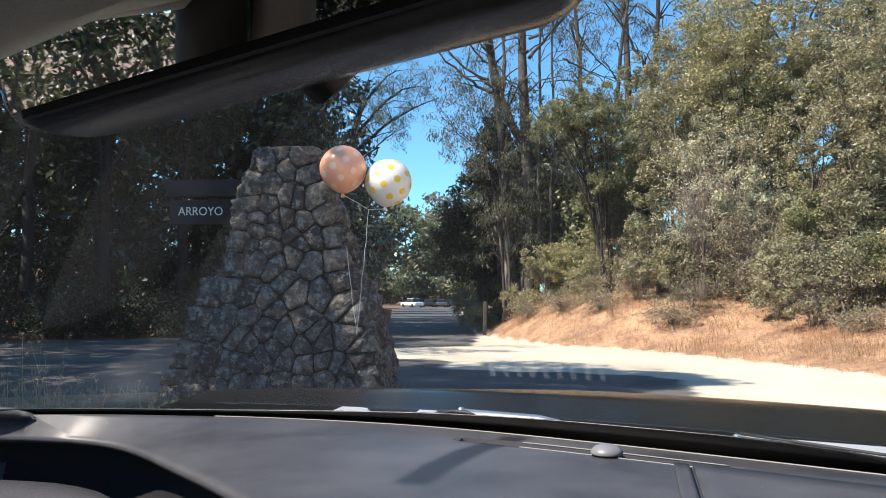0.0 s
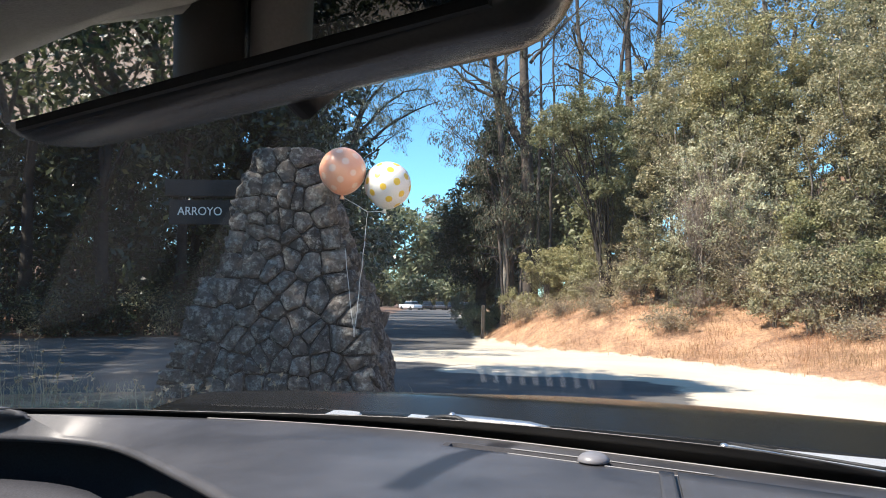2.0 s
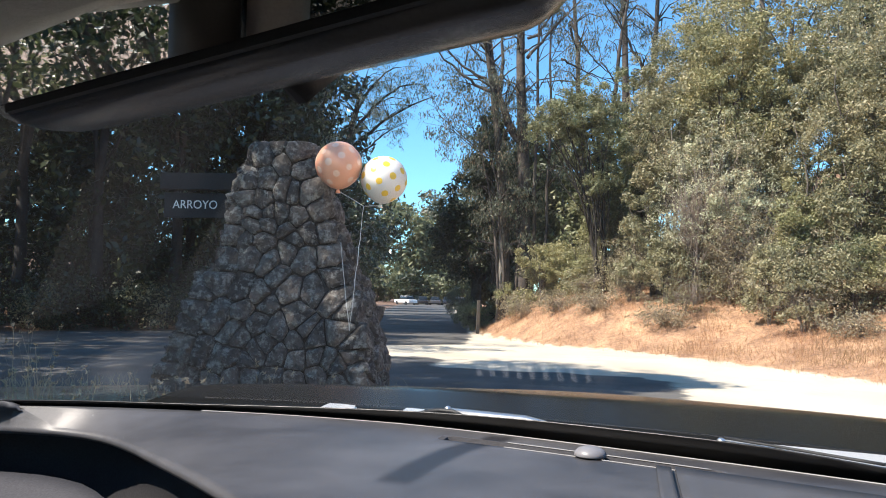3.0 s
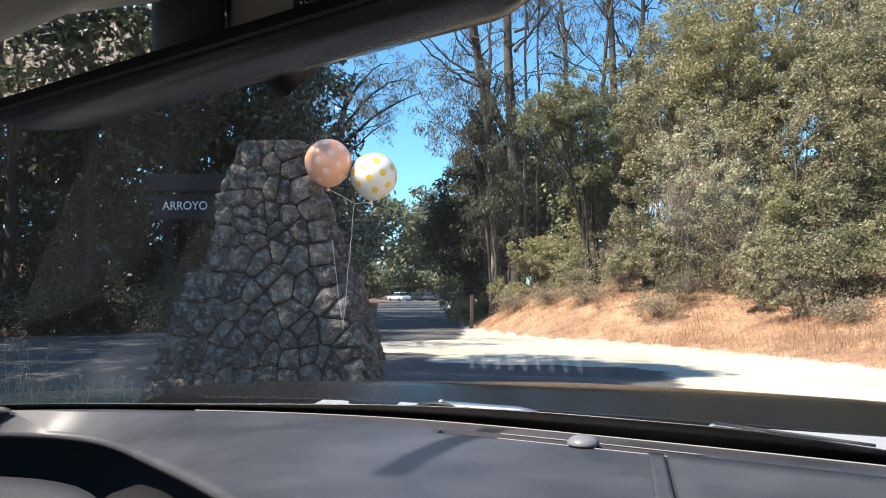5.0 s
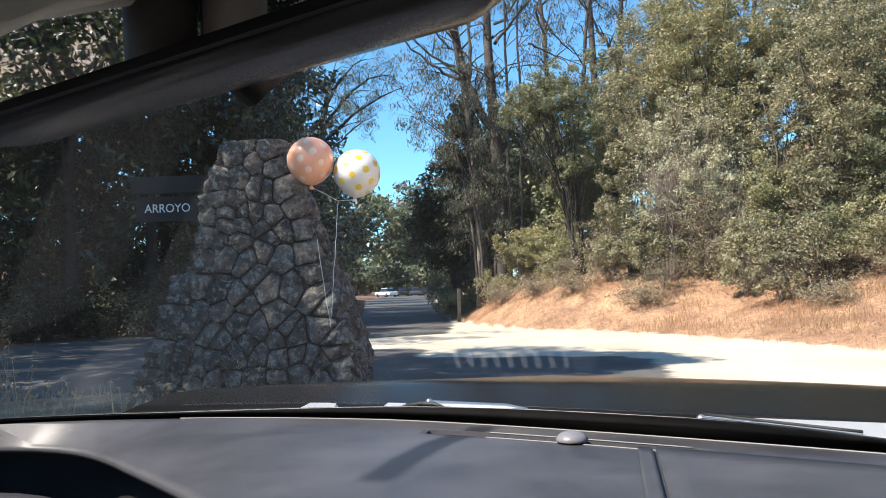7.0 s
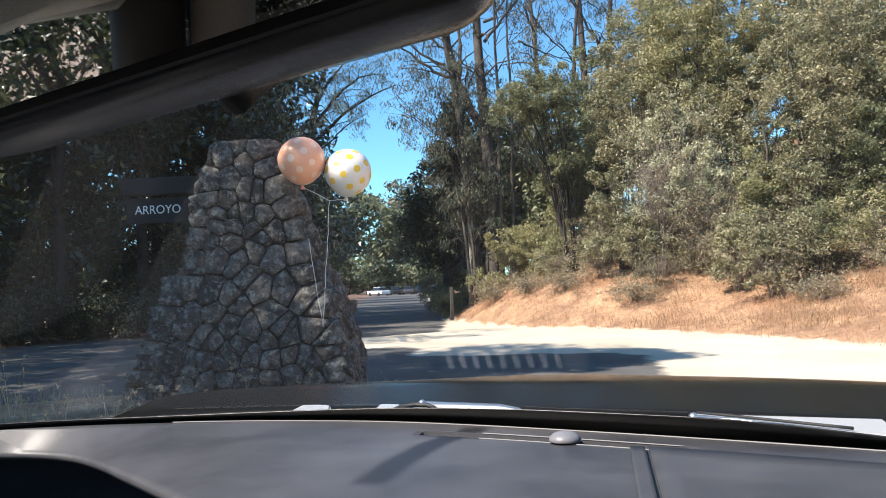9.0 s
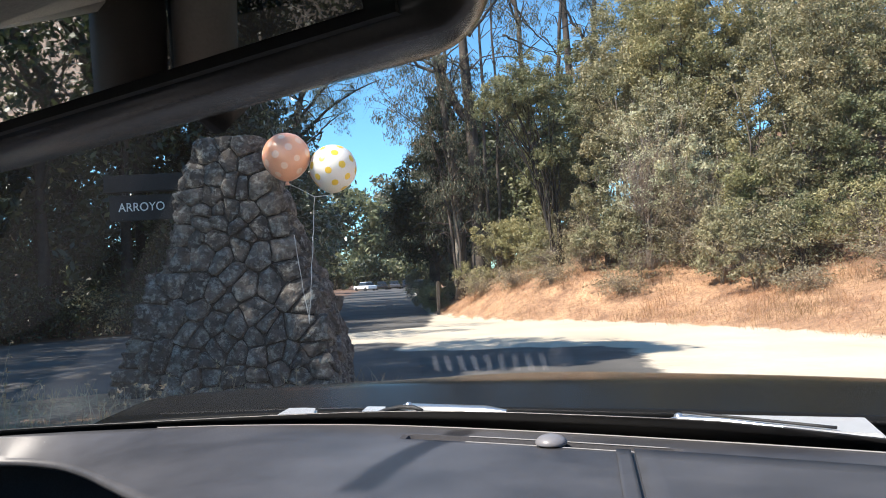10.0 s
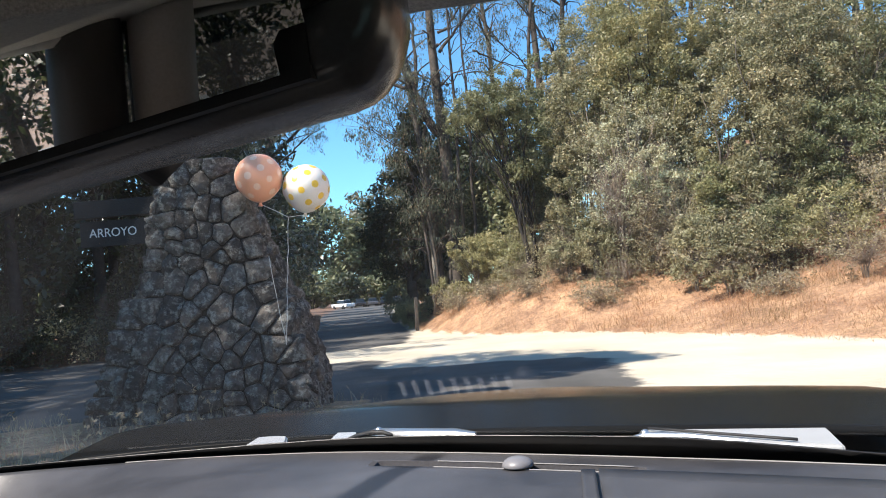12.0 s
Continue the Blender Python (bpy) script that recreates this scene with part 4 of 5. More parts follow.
# ---- balloons ----
def balloon(name, at, radius, colour, dot, label, tilt, seed):
    ob = thing(name, pose(*at), label, "balloon", "balloons tied to the pier")
    m, nt, b = material(name + "_latex")
    nt.links.new(ramp_node(nt, noise_node(nt, 6, 2).outputs["Fac"], [(0.3, tuple(c * 0.95 for c in colour)), (0.7, colour)]).outputs["Color"], b.inputs["Base Color"])
    b.inputs["Roughness"].default_value, b.inputs["Subsurface Weight"].default_value = 0.28, 0.6
    b.inputs["Subsurface Radius"].default_value = (0.3, 0.24, 0.2)
    bm = bmesh.new()
    bmesh.ops.create_uvsphere(bm, u_segments=40, v_segments=28, radius=radius)
    for v in bm.verts:
        f = max(0, -v.co.z / radius)
        v.co.x *= 1 - 0.10 * f ** 3
        v.co.y *= 1 - 0.10 * f ** 3
        v.co.z *= 1 + 0.06 * f ** 4
    part("skin", bm, m, ob, smooth=True)
    bm = bmesh.new()
    bmesh.ops.create_cone(bm, cap_ends=True, segments=14, radius1=0.034, radius2=0.014, depth=0.05, matrix=Matrix.Translation((0, 0, -radius * 1.06 - 0.022)))
    bmesh.ops.bevel(bm, geom=bm.edges[:], offset=0.004, segments=1, affect="EDGES")
    part("knot", bm, m, ob, smooth=True)
    dm = plain_mat(name + "_dot_ink", dot, 0.35, 0, 0.04)
    rr = random.Random(seed)
    for i in range(34):            # dots spread evenly over the skin
        z = 1 - 2 * (i + 0.5) / 34
        a = i * 2.39996 + seed
        d = Vector((math.sqrt(1 - z * z) * math.cos(a), math.sqrt(1 - z * z) * math.sin(a), z)).normalized()
        if d.z < -0.85:
            continue
        p, q = d.orthogonal().normalized(), None
        q = d.cross(p)
        size = 0.15 * rr.uniform(0.9, 1.1)
        vs = []
        for ringr in (0.0, 0.6, 1.0):
            for s in range(16 if ringr else 1):
                w = 2 * math.pi * s / 16
                e = (d + (p * math.cos(w) + q * math.sin(w)) * size * ringr).normalized() * (radius + 0.0015)
                f = max(0, -e.z / radius)
                vs.append((e.x * (1 - 0.10 * f ** 3), e.y * (1 - 0.10 * f ** 3), e.z * (1 + 0.06 * f ** 4)))
        fs = [(0, 1 + s, 1 + (s + 1) % 16) for s in range(16)] + [(1 + s, 17 + s, 17 + (s + 1) % 16, 1 + (s + 1) % 16) for s in range(16)]
        part("dot", mesh_of("dot", vs, fs, dm, True), None, ob)
    ob.matrix_world = pose(*at, *tilt)
    return ob


ORANGE_AT, WHITE_AT = Vector((-1.675, 8.35, 2.905)), Vector((-1.125, 8.42, 2.745))
balloon("orange_balloon", ORANGE_AT, 0.285, (0.93, 0.46, 0.29), (0.95, 0.64, 0.48), "orange round latex balloon with pale polka dots", (0, 0, 20), 1)
balloon("white_balloon", WHITE_AT, 0.285, (0.86, 0.80, 0.74), (0.85, 0.55, 0.06), "white round latex balloon with yellow polka dots", (8, 0, 60), 2)
M["string"] = plain_mat("white_ribbon", (0.75, 0.73, 0.68), 0.5)
KNOT, TIED = Vector((-1.35, 8.33, 2.40)), Vector((-1.43, 8.05, 0.90))


def string_line(a, b, n=9, sag=0.0, wob=0.0, rr=random.Random(4)):
    out = []
    for i in range(n):
        f = i / (n - 1)
        p = Vector(a).lerp(Vector(b), f)
        out.append(p + Vector((rr.gauss(0, wob), rr.gauss(0, wob), -sag * 4 * f * (1 - f))))
    return out


for a, b, n, sag in ((ORANGE_AT + Vector((0.02, 0, -0.33)), KNOT, 6, 0.0), (WHITE_AT + Vector((-0.05, -0.05, -0.33)), KNOT, 6, 0.0), (KNOT, TIED, 16, 0.0), ((-1.58, 8.16, 1.94), TIED, 12, 0.05)):
    line = string_line(a, b, n, sag, 0.004)
    tagged(new("balloon_string", tubes_mesh("balloon_string", [(line, [0.0038] * len(line))], M["string"], 5)), "white curled balloon string tied to the pier", "string", "balloon strings")

# ---- fence post, far cars ----
M["post"] = rough_mat("weathered_dark_wood", (0.05, 0.042, 0.036), (0.13, 0.11, 0.09), 5, 0.9, 0.6, 0.01)
bm = box_bm(-0.06, 0.06, -0.06, 0.06, -0.2, 1.25, 0.015)
for v in bm.verts:
    v.co += Vector((0.02 * noise.noise(v.co * 3), 0.02 * noise.noise(v.co * 3 + Vector((5, 0, 0))), 0))
post = part("fence_post", bm, M["post"])
post.matrix_world = pose(-0.22, 28.7, 0.0, 0, 1, 12)
tagged(post, "weathered dark wooden post at the road edge", "post")

M["tyre"] = plain_mat("black_rubber", (0.02, 0.02, 0.02), 0.8)
M["dark_glass"] = plain_mat("dark_window_glass", (0.02, 0.025, 0.03), 0.06, 0, 0.0, 5, 0)


def far_car(at, turn, colour, label):
    ob = thing("parked_car", pose(*at, 0, 0, turn), label, "car", "cars parked at the road's end")
    paint = plain_mat("car_paint", colour, 0.25, 0.1, 0.03, 30, 0, 0.8)
    bm = box_bm(-0.88, 0.88, -2.2, 2.2, 0.28, 0.88, 0.16, 3)
    part("body", bm, paint, ob, smooth=True)
    bm = box_bm(-0.76, 0.76, -1.5, 0.9, 0.86, 1.42, 0.1, 3)
    for v in bm.verts:
        if v.co.z > 1.2:
            v.co.y = v.co.y * 0.78 - 0.1
            v.co.x *= 0.86
    part("cabin", bm, M["dark_glass"], ob, "dark window glass", True)
    bm = box_bm(-0.63, 0.63, -1.22, 0.58, 1.38, 1.46, 0.03)
    part("roof", bm, paint, ob)
    for sx in (-0.8, 0.8):
        for sy in (-1.35, 1.35):
            bm = bmesh.new()
            bmesh.ops.create_cone(bm, cap_ends=True, segments=18, radius1=0.32, radius2=0.32, depth=0.2, matrix=Matrix.LocRotScale((sx, sy, 0.32), Euler((0, math.pi / 2, 0)), None))
            bmesh.ops.bevel(bm, geom=bm.edges[:], offset=0.03, segments=1, affect="EDGES")
            part("wheel", bm, M["tyre"], ob)
    return ob


far_car((-13.6, 130, 0), 40, (0.8, 0.8, 0.8), "white car parked across the end of the road")
for i, c in enumerate(((0.03, 0.03, 0.035), (0.10, 0.10, 0.11), (0.02, 0.025, 0.04), (0.22, 0.22, 0.23), (0.03, 0.03, 0.03))):
    far_car((-11.4 + i * 1.9 * 1.1, 136 + 0.8 * i, 0), 10, c, "dark car in the row at the road's end" if c[0] < 0.2 else "grey car in the row at the road's end")


# ---- the car that carries the camera: u across, v forward, z up ----
M["dash"] = rough_mat("grained_grey_dash_vinyl", (0.031, 0.032, 0.037), (0.092, 0.093, 0.103), 5, 0.46, 0.3, 0.0007, 900)
dnt = M["dash"].node_tree
db = dnt.nodes["Principled BSDF"]
dust = ramp_node(dnt, noise_node(dnt, 230, 3, 0.5).outputs["Fac"], [(0.70, (0, 0, 0)), (0.77, (1, 1, 1))])
dnt.links.new(mix_node(dnt, dust.outputs["Color"], db.inputs["Base Color"].links[0].from_socket, (0.22, 0.22, 0.23)), db.inputs["Base Color"])
# mask of a shadow strip mixed into the vinyl colour
dash_shadow = dnt.nodes.new("ShaderNodeAttribute")
dash_shadow.attribute_name = "dash_shadow"
dnt.links.new(mix_node(dnt, dash_shadow.outputs["Fac"], db.inputs["Base Color"].links[0].from_socket, (0.019, 0.019, 0.022)), db.inputs["Base Color"])
M["black_plastic"] = plain_mat("black_grained_plastic", (0.012, 0.012, 0.013), 0.6, 0, 0.15, 300, 0.15)
M["binnacle"] = plain_mat("charcoal_grained_plastic", (0.06, 0.06, 0.066), 0.95, 0, 0.15, 300, 0.15)
M["binnacle"].node_tree.nodes["Principled BSDF"].inputs["Specular IOR Level"].default_value = 0.05
M["housing"] = plain_mat("charcoal_mirror_plastic", (0.055, 0.054, 0.056), 0.25, 0, 0.08, 400, 0.06)
M["housing"].node_tree.nodes["Principled BSDF"].inputs["Specular IOR Level"].default_value = 0.8
M["frit"] = plain_mat("black_ceramic_band", (0.008, 0.008, 0.009), 0.35, 0, 0.1, 50, 0)
M["paint"] = plain_mat("dark_bronze_car_paint", (0.009, 0.0095, 0.010), 0.2, 0.0, 0.05, 300, 0, 0.0)
M["paint"].node_tree.nodes["Principled BSDF"].inputs["Specular IOR Level"].default_value = 0.025
M["alloy"] = plain_mat("satin_aluminium", (0.62, 0.63, 0.65), 0.32, 0.9, 0.05, 200, 0.02)
M["cowl"] = plain_mat("silver_grey_plastic", (0.5, 0.51, 0.53), 0.35, 0.2, 0.05, 100, 0.03)
M["pale_rib"] = plain_mat("pale_plastic_rib", (0.55, 0.55, 0.56), 0.5, 0, 0.05, 100, 0.03)
M["cloth"] = rough_mat("grey_seat_cloth", (0.10, 0.10, 0.105), (0.16, 0.16, 0.165), 8, 0.95, 0.4, 0.001, 400)
M["lining"] = rough_mat("pale_grey_headliner_cloth", (0.34, 0.335, 0.33), (0.42, 0.415, 0.41), 5, 0.95, 0.2, 0.001, 500)
M["trim"] = plain_mat("grey_trim_plastic", (0.22, 0.22, 0.225), 0.6, 0, 0.08, 200, 0.08)
M["sensor"] = plain_mat("pale_sensor_plastic", (0.17, 0.17, 0.185), 0.4, 0, 0.06, 200, 0.04)
mir, mnt, mb = material("mirror_silver")
mb.inputs["Base Color"].default_value, mb.inputs["Metallic"].default_value, mb.inputs["Roughness"].default_value = (0.9, 0.92, 0.92, 1), 1.0, 0.015
# window glass: clear, with the gloss of its surface
glass_m, gnt, gb2 = material("window_glass")
tr = gnt.nodes.new("ShaderNodeBsdfTransparent")
tr.inputs["Color"].default_value = (0.93, 0.95, 0.95, 1)
gl = gnt.nodes.new("ShaderNodeBsdfGlossy")
gl.inputs["Roughness"].default_value = 0.012
fr = gnt.nodes.new("ShaderNodeFresnel")
fr.inputs["IOR"].default_value = 1.23
mx = gnt.nodes.new("ShaderNodeMixShader")
haze = gnt.nodes.new("ShaderNodeBsdfTranslucent")        # thin film of dust, added as a veil of haze that lifts the blacks
haze.inputs["Color"].default_value = (0.75, 0.75, 0.78, 1)
film = gnt.nodes.new("ShaderNodeMixShader")
film.inputs["Fac"].default_value = 0.004
for a, b in ((fr.outputs["Fac"], mx.inputs["Fac"]), (tr.outputs["BSDF"], mx.inputs[1]), (gl.outputs["BSDF"], mx.inputs[2]), (mx.outputs["Shader"], film.inputs[1]), (haze.outputs["BSDF"], film.inputs[2]), (film.outputs["Shader"], gnt.nodes["Material Output"].inputs["Surface"])):
    gnt.links.new(a, b)

tint_m = glass_m.copy()
tint_m.name = "tinted_privacy_glass"
for nd in tint_m.node_tree.nodes:
    if nd.type == "BSDF_TRANSPARENT":
        nd.inputs["Color"].default_value = (0.10, 0.11, 0.11, 1)

CAR_TURN = -10.0


def pane_mesh(name, rows):
    """A glass sheet whose face looks into the cabin."""
    me = grid_mesh(name, rows, glass_m)
    f = me.polygons[len(me.polygons) // 2]
    if f.normal.dot(Vector((0, -0.5, 1.2)) - f.center) < 0:
        me.flip_normals()
    return me


car = thing("suv_car", pose(0.09, -0.9, 0.0, 0, 0, CAR_TURN), "dark sport utility car with grey interior, parked before the pier", "car")

EDGE_U = [-1.1, -0.95, -0.83, -0.68, -0.5, -0.35, -0.16, 0.0, 0.16, 0.36, 0.5, 0.75, 0.95, 1.1]
EDGE_V = [0.62, 0.72, 0.79, 0.84, 0.867, 0.874, 0.86, 0.818, 0.764, 0.69, 0.632, 0.52, 0.42, 0.34]
NEAR_U = [-1.1, -0.95, -0.85, -0.745, -0.64, -0.55, -0.44, -0.35, -0.27, -0.15, 0.0, 0.95, 1.1]
NEAR_V = [0.61, 0.71, 0.795, 0.81, 0.802, 0.75, 0.64, 0.55, 0.47, 0.36, 0.30, 0.12, 0.08]


def soft_interp(u, xs, ys):
    return sum(np.interp(u + d, xs, ys) for d in (-0.06, -0.03, 0, 0.03, 0.06)) / 5


def edge_v(u):
    return soft_interp(u, EDGE_U, EDGE_V)


def near_v(u):
    return soft_interp(u, NEAR_U, NEAR_V)


dash_us = np.linspace(-0.93, 0.93, 250)
def slot_dip(u, off):
    """How far the dash top sinks at the defroster slot."""
    return 0.014 * (0.052 < off < 0.083) * smooth_step(-0.088, -0.078, u) * smooth_step(0.255, 0.24, u)


rows = []
for off in (0.0, 0.012, 0.03, 0.048, 0.0515, 0.0535, 0.067, 0.0815, 0.0835):
    rows.append([(u, edge_v(u) - min(off, max(0.003, (edge_v(u) - near_v(u)) * 0.9) * off / 0.09), 1.13 - slot_dip(u, off)) for u in dash_us])
for s in np.linspace(0, 1, 44)[1:]:
    rows.append([(u, edge_v(u) - min(0.0865, (edge_v(u) - near_v(u)) * 0.92) * (1 - s) + (near_v(u) - edge_v(u)) * s, 1.13) for u in dash_us])
rows = [[(u, v, z - 0.03 * smooth_step(-0.2, -0.6, u) * min(1, (edge_v(u) - v) / max(0.02, edge_v(u) - near_v(u)))) for u, v, z in row] for row in rows]
for dv, dz in ((-0.005, -0.002), (-0.008, -0.007), (-0.004, -0.013), (0.05, -0.02), (0.06, -0.16), (0.03, -0.35)):
    rows.append([(u, near_v(u) + dv, 1.13 - 0.03 * smooth_step(-0.2, -0.6, u) + dz) for u in dash_us])
dash_me = grid_mesh("dashboard", rows[::-1], M["dash"], 0.004)
dash_me.materials.append(M["binnacle"])
for f in dash_me.polygons:
    if f.center.z < 1.085:
        f.material_index = 1
    if -0.235 < f.center.x < 0.255 and 0.051 < edge_v(f.center.x) - f.center.y < 0.0835 and f.center.z < 1.1295:
        f.material_index = 1
        f.use_smooth = False
# long dark cast shadow painted into the vinyl colour, soft at its edges
dash_shadow_vals = []
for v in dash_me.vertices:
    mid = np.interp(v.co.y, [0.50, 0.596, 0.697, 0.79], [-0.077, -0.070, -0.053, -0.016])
    dash_shadow_vals.append(smooth_step(0.026, 0.012, abs(v.co.x - mid)) * smooth_step(0.485, 0.515, v.co.y) * smooth_step(0.825, 0.80, v.co.y))
dash_me.attributes.new("dash_shadow", "FLOAT", "POINT").data.foreach_set("value", np.asarray(dash_shadow_vals, np.float32))
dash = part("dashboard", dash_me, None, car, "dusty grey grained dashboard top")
# instrument recess under the visor's edge
rows = [[(u, near_v(u) - 0.05 - 0.28 * f, 1.03 - 0.05 * f - 0.10 * f * f) for u in np.linspace(-0.93, -0.14, 18)] for f in np.linspace(0, 1, 8)]
part("binnacle", grid_mesh("binnacle", rows, M["binnacle"], 0.01), None, car, "black instrument binnacle")
# defroster slot with cross ribs, sunk into the dash top
SLOT = np.linspace(-0.077, 0.24, 28)
rows = [[(u, edge_v(u) - 0.0545 - 0.0255 * f, 1.1168) for u in SLOT] for f in (0, 1)]
vent = part("defroster_vent", grid_mesh("defroster_vent", rows, M["black_plastic"], 0.001), None, car, "black defroster slot")
rib = box_bm(-0.0045, 0.0045, -0.0125, 0.0125, 0, 0.004, 0.001, 1)
rib_me = bpy.data.meshes.new("rib")
rib.to_mesh(rib_me)
rib.free()
rib_me.materials.append(M["pale_rib"])
for u in np.arange(-0.066, 0.092, 0.0185):
    o = new("rib", rib_me)
    o.parent = vent
    o.matrix_local = pose(u, edge_v(u) - 0.067, 1.1168, 0, 0, math.degrees(math.atan2(edge_v(u + 0.02) - edge_v(u - 0.02), 0.04)))
# thin pale rims of the slot
for off in (0.0515, 0.0845):
    line = [(u, edge_v(u) - off, 1.1302) for u in np.linspace(0.0, 0.245, 24)]
    part("vent_rim", tubes_mesh("vent_rim", [(line, [0.0008] * 24)], M["trim"], 6), None, vent, "thin pale slot rim")
# thin pale strip added as the sun's highlight where dash top meets glass
line = [(u, edge_v(u) - 0.001, 1.1305) for u in np.linspace(-0.50, 0.92, 60)]
part("dash_lip", tubes_mesh("dash_lip", [(line, [0.0011] * 60)], M["trim"], 6), None, car, "thin pale strip for the sunlit dash edge")
# light sensor dome
bm = bmesh.new()
bmesh.ops.create_uvsphere(bm, u_segments=24, v_segments=12, radius=1)
for v in bm.verts:
    v.co = Vector((v.co.x * 0.0195, v.co.y * 0.0195, max(-0.1, v.co.z) * 0.0112)) + Vector((0.109, 0.705, 1.133))
part("light_sensor", bm, M["sensor"], car, "small grey sensor dome", True)
# passenger airbag lid, a shallow panel of its own
rows = [[(u, edge_v(u) - 0.09 + (near_v(u) + 0.07 - edge_v(u) + 0.09) * s, 1.1325) for u in np.linspace(0.204, 0.74, 24)] for s in np.linspace(0, 1, 8)]
part("airbag_lid", grid_mesh("airbag_lid", rows, M["dash"], 0.003), None, car)

rows = [[(u, edge_v(u) - 0.092 + (near_v(u) + 0.07 - edge_v(u) + 0.092) * f, 1.1327) for u in (0.184, 0.188, 0.192, 0.196, 0.200)] for f in np.linspace(0, 1, 12)]
part("lid_edge", grid_mesh("lid_edge", rows, M["dash"], 0.002), None, car, "raised lid edge")

# windscreen with its black band
def base_v(u):
    return edge_v(u) + 0.055


def top_v(u):
    return 0.13 - 0.16 * (u / 0.7) ** 2


def screen_point(u, f):
    v = base_v(u) + (top_v(u * 0.86) - base_v(u)) * f
    z = 1.112 + (1.50 - 1.112) * f + 0.03 * math.sin(math.pi * f)
    return Vector((u * (1 - 0.14 * f), v, z))


screen_us = np.linspace(-0.92, 0.92, 31)
rows = [[screen_point(u, f) for u in screen_us] for f in np.linspace(0, 1, 13)]
rows = rows[::-1]
screen = part("windscreen", pane_mesh("windscreen", rows), None, car, "clear windscreen glass with faint dash reflection")
screen.visible_shadow = False
rows = [[screen_point(u, f * (0.62 + 0.38 * smooth_step(-0.6, 0.1, u) - 0.45 * smooth_step(0.25, 0.6, u))) + Vector((0, 0.003, -0.004 - 0.03 * g)) for u in screen_us] for f, g in ((-0.05, 0.6), (0.0, 0), (0.10, 0))]
part("windscreen_band", grid_mesh("windscreen_band", rows, M["frit"], 0.002), None, car, "black ceramic band at the foot of the glass")

# bonnet
SLOPE_V = np.linspace(1.0, 2.7, 171)
SLOPE = np.interp(SLOPE_V, [1.0, 1.24, 1.30, 2.05, 2.2, 2.7], [5, 4.5, -4.2, -7.7, -12, -38])
CREST = 1.0985 + np.concatenate([[0], np.cumsum(np.tan(np.radians(SLOPE[:-1])) * 0.01)])


def bonnet_z(u, v):
    z = np.interp(v, SLOPE_V, CREST)
    return z - 0.03 * (abs(u) / 0.95) ** 3 - 0.05 * smooth_step(1.32, 1.85, v) * (u / 0.8) ** 2 - 0.12 * smooth_step(0.745, 0.90, abs(u)) - 16 * max(0, abs(u) - 1.0) ** 2


bon_us = np.concatenate([np.linspace(-1.05, -0.96, 8)[:-1], np.linspace(-0.96, 0.96, 49), np.linspace(0.96, 1.05, 8)[1:]])
rows = [[(u, v - 0.28 * (abs(u) / 0.9) ** 2 * smooth_step(1.2, 2.5, v) + (edge_v(u) - 0.82) * 0.5 * smooth_step(1.6, 1.05, v), bonnet_z(u, v)) for u in bon_us] for v in list(np.linspace(1.06, 2.3, 70)) + [2.34, 2.38, 2.42, 2.46, 2.5, 2.53, 2.56, 2.59, 2.63, 2.66, 2.68]]
bonnet = part("bonnet", grid_mesh("bonnet", rows[::-1], M["paint"], 0.012), None, car, "glossy dark bonnet")
# scuttle panel between the glass and the bonnet
rows = [[(u, base_v(u) + 0.015 + 0.14 * f, 1.098 - 0.02 * f - 0.03 * (abs(u) / 0.9) ** 2) for u in np.linspace(-0.93, 0.93, 37)] for f in np.linspace(0, 1, 5)]
part("scuttle", grid_mesh("scuttle", rows[::-1], M["black_plastic"], 0.006), None, car, "black scuttle panel")

# light grey cowl plates in front of the glass
def plate(outline, z):
    bm = bmesh.new()
    f = bm.faces.new([bm.verts.new((u, v, z)) for u, v in outline])
    ext = bmesh.ops.extrude_face_region(bm, geom=[f])
    for g in ext["geom"]:
        if isinstance(g, bmesh.types.BMVert):
            g.co.z -= 0.018
    bmesh.ops.bevel(bm, geom=bm.edges[:], offset=0.003, segments=2, affect="EDGES")
    return part("cowl_plate", bm, M["cowl"], car, "light grey cowl plate")


plate([(-0.345, 0.930), (-0.268, 0.925), (-0.297, 1.018), (-0.318, 1.026), (-0.352, 1.026)], 1.131)
plate([(-0.206, 0.935), (-0.155, 0.930), (-0.176, 1.020), (-0.214, 1.026)], 1.131)
plate([(0.262, 0.868), (0.503, 0.766), (0.517, 0.880), (0.278, 0.936)], 1.125)


# wipers
def wiper(pts, widths, heights, pivot, size):
    w = part("wiper", grid_mesh("wiper", [[(p[0] + sx * wd * 0.25, p[1] + sy * wd, p[2] + sz * hh) for p, wd, hh in zip(pts, widths, heights)]
                                          for sx, sy, sz in ((0, -0.5, 0), (0, -0.42, 0.8), (0, -0.2, 1), (0, 0.2, 1), (0, 0.42, 0.8), (0, 0.5, 0))], M["alloy"]), None, car, "silver wiper arm")
    bm = bmesh.new()
    bmesh.ops.create_uvsphere(bm, u_segments=18, v_segments=12, radius=size, matrix=Matrix.Translation(pivot))
    part("pivot", bm, M["alloy"], w, smooth=True)
    return w


wiper([(-0.158, 1.0, 1.130), (-0.13, 0.982, 1.132), (-0.06, 0.95, 1.134), (0.002, 0.925, 1.135), (0.034, 0.912, 1.133)], [0.010, 0.030, 0.032, 0.030, 0.018], [0.004, 0.008, 0.008, 0.008, 0.006], (-0.128, 0.972, 1.139), 0.006)
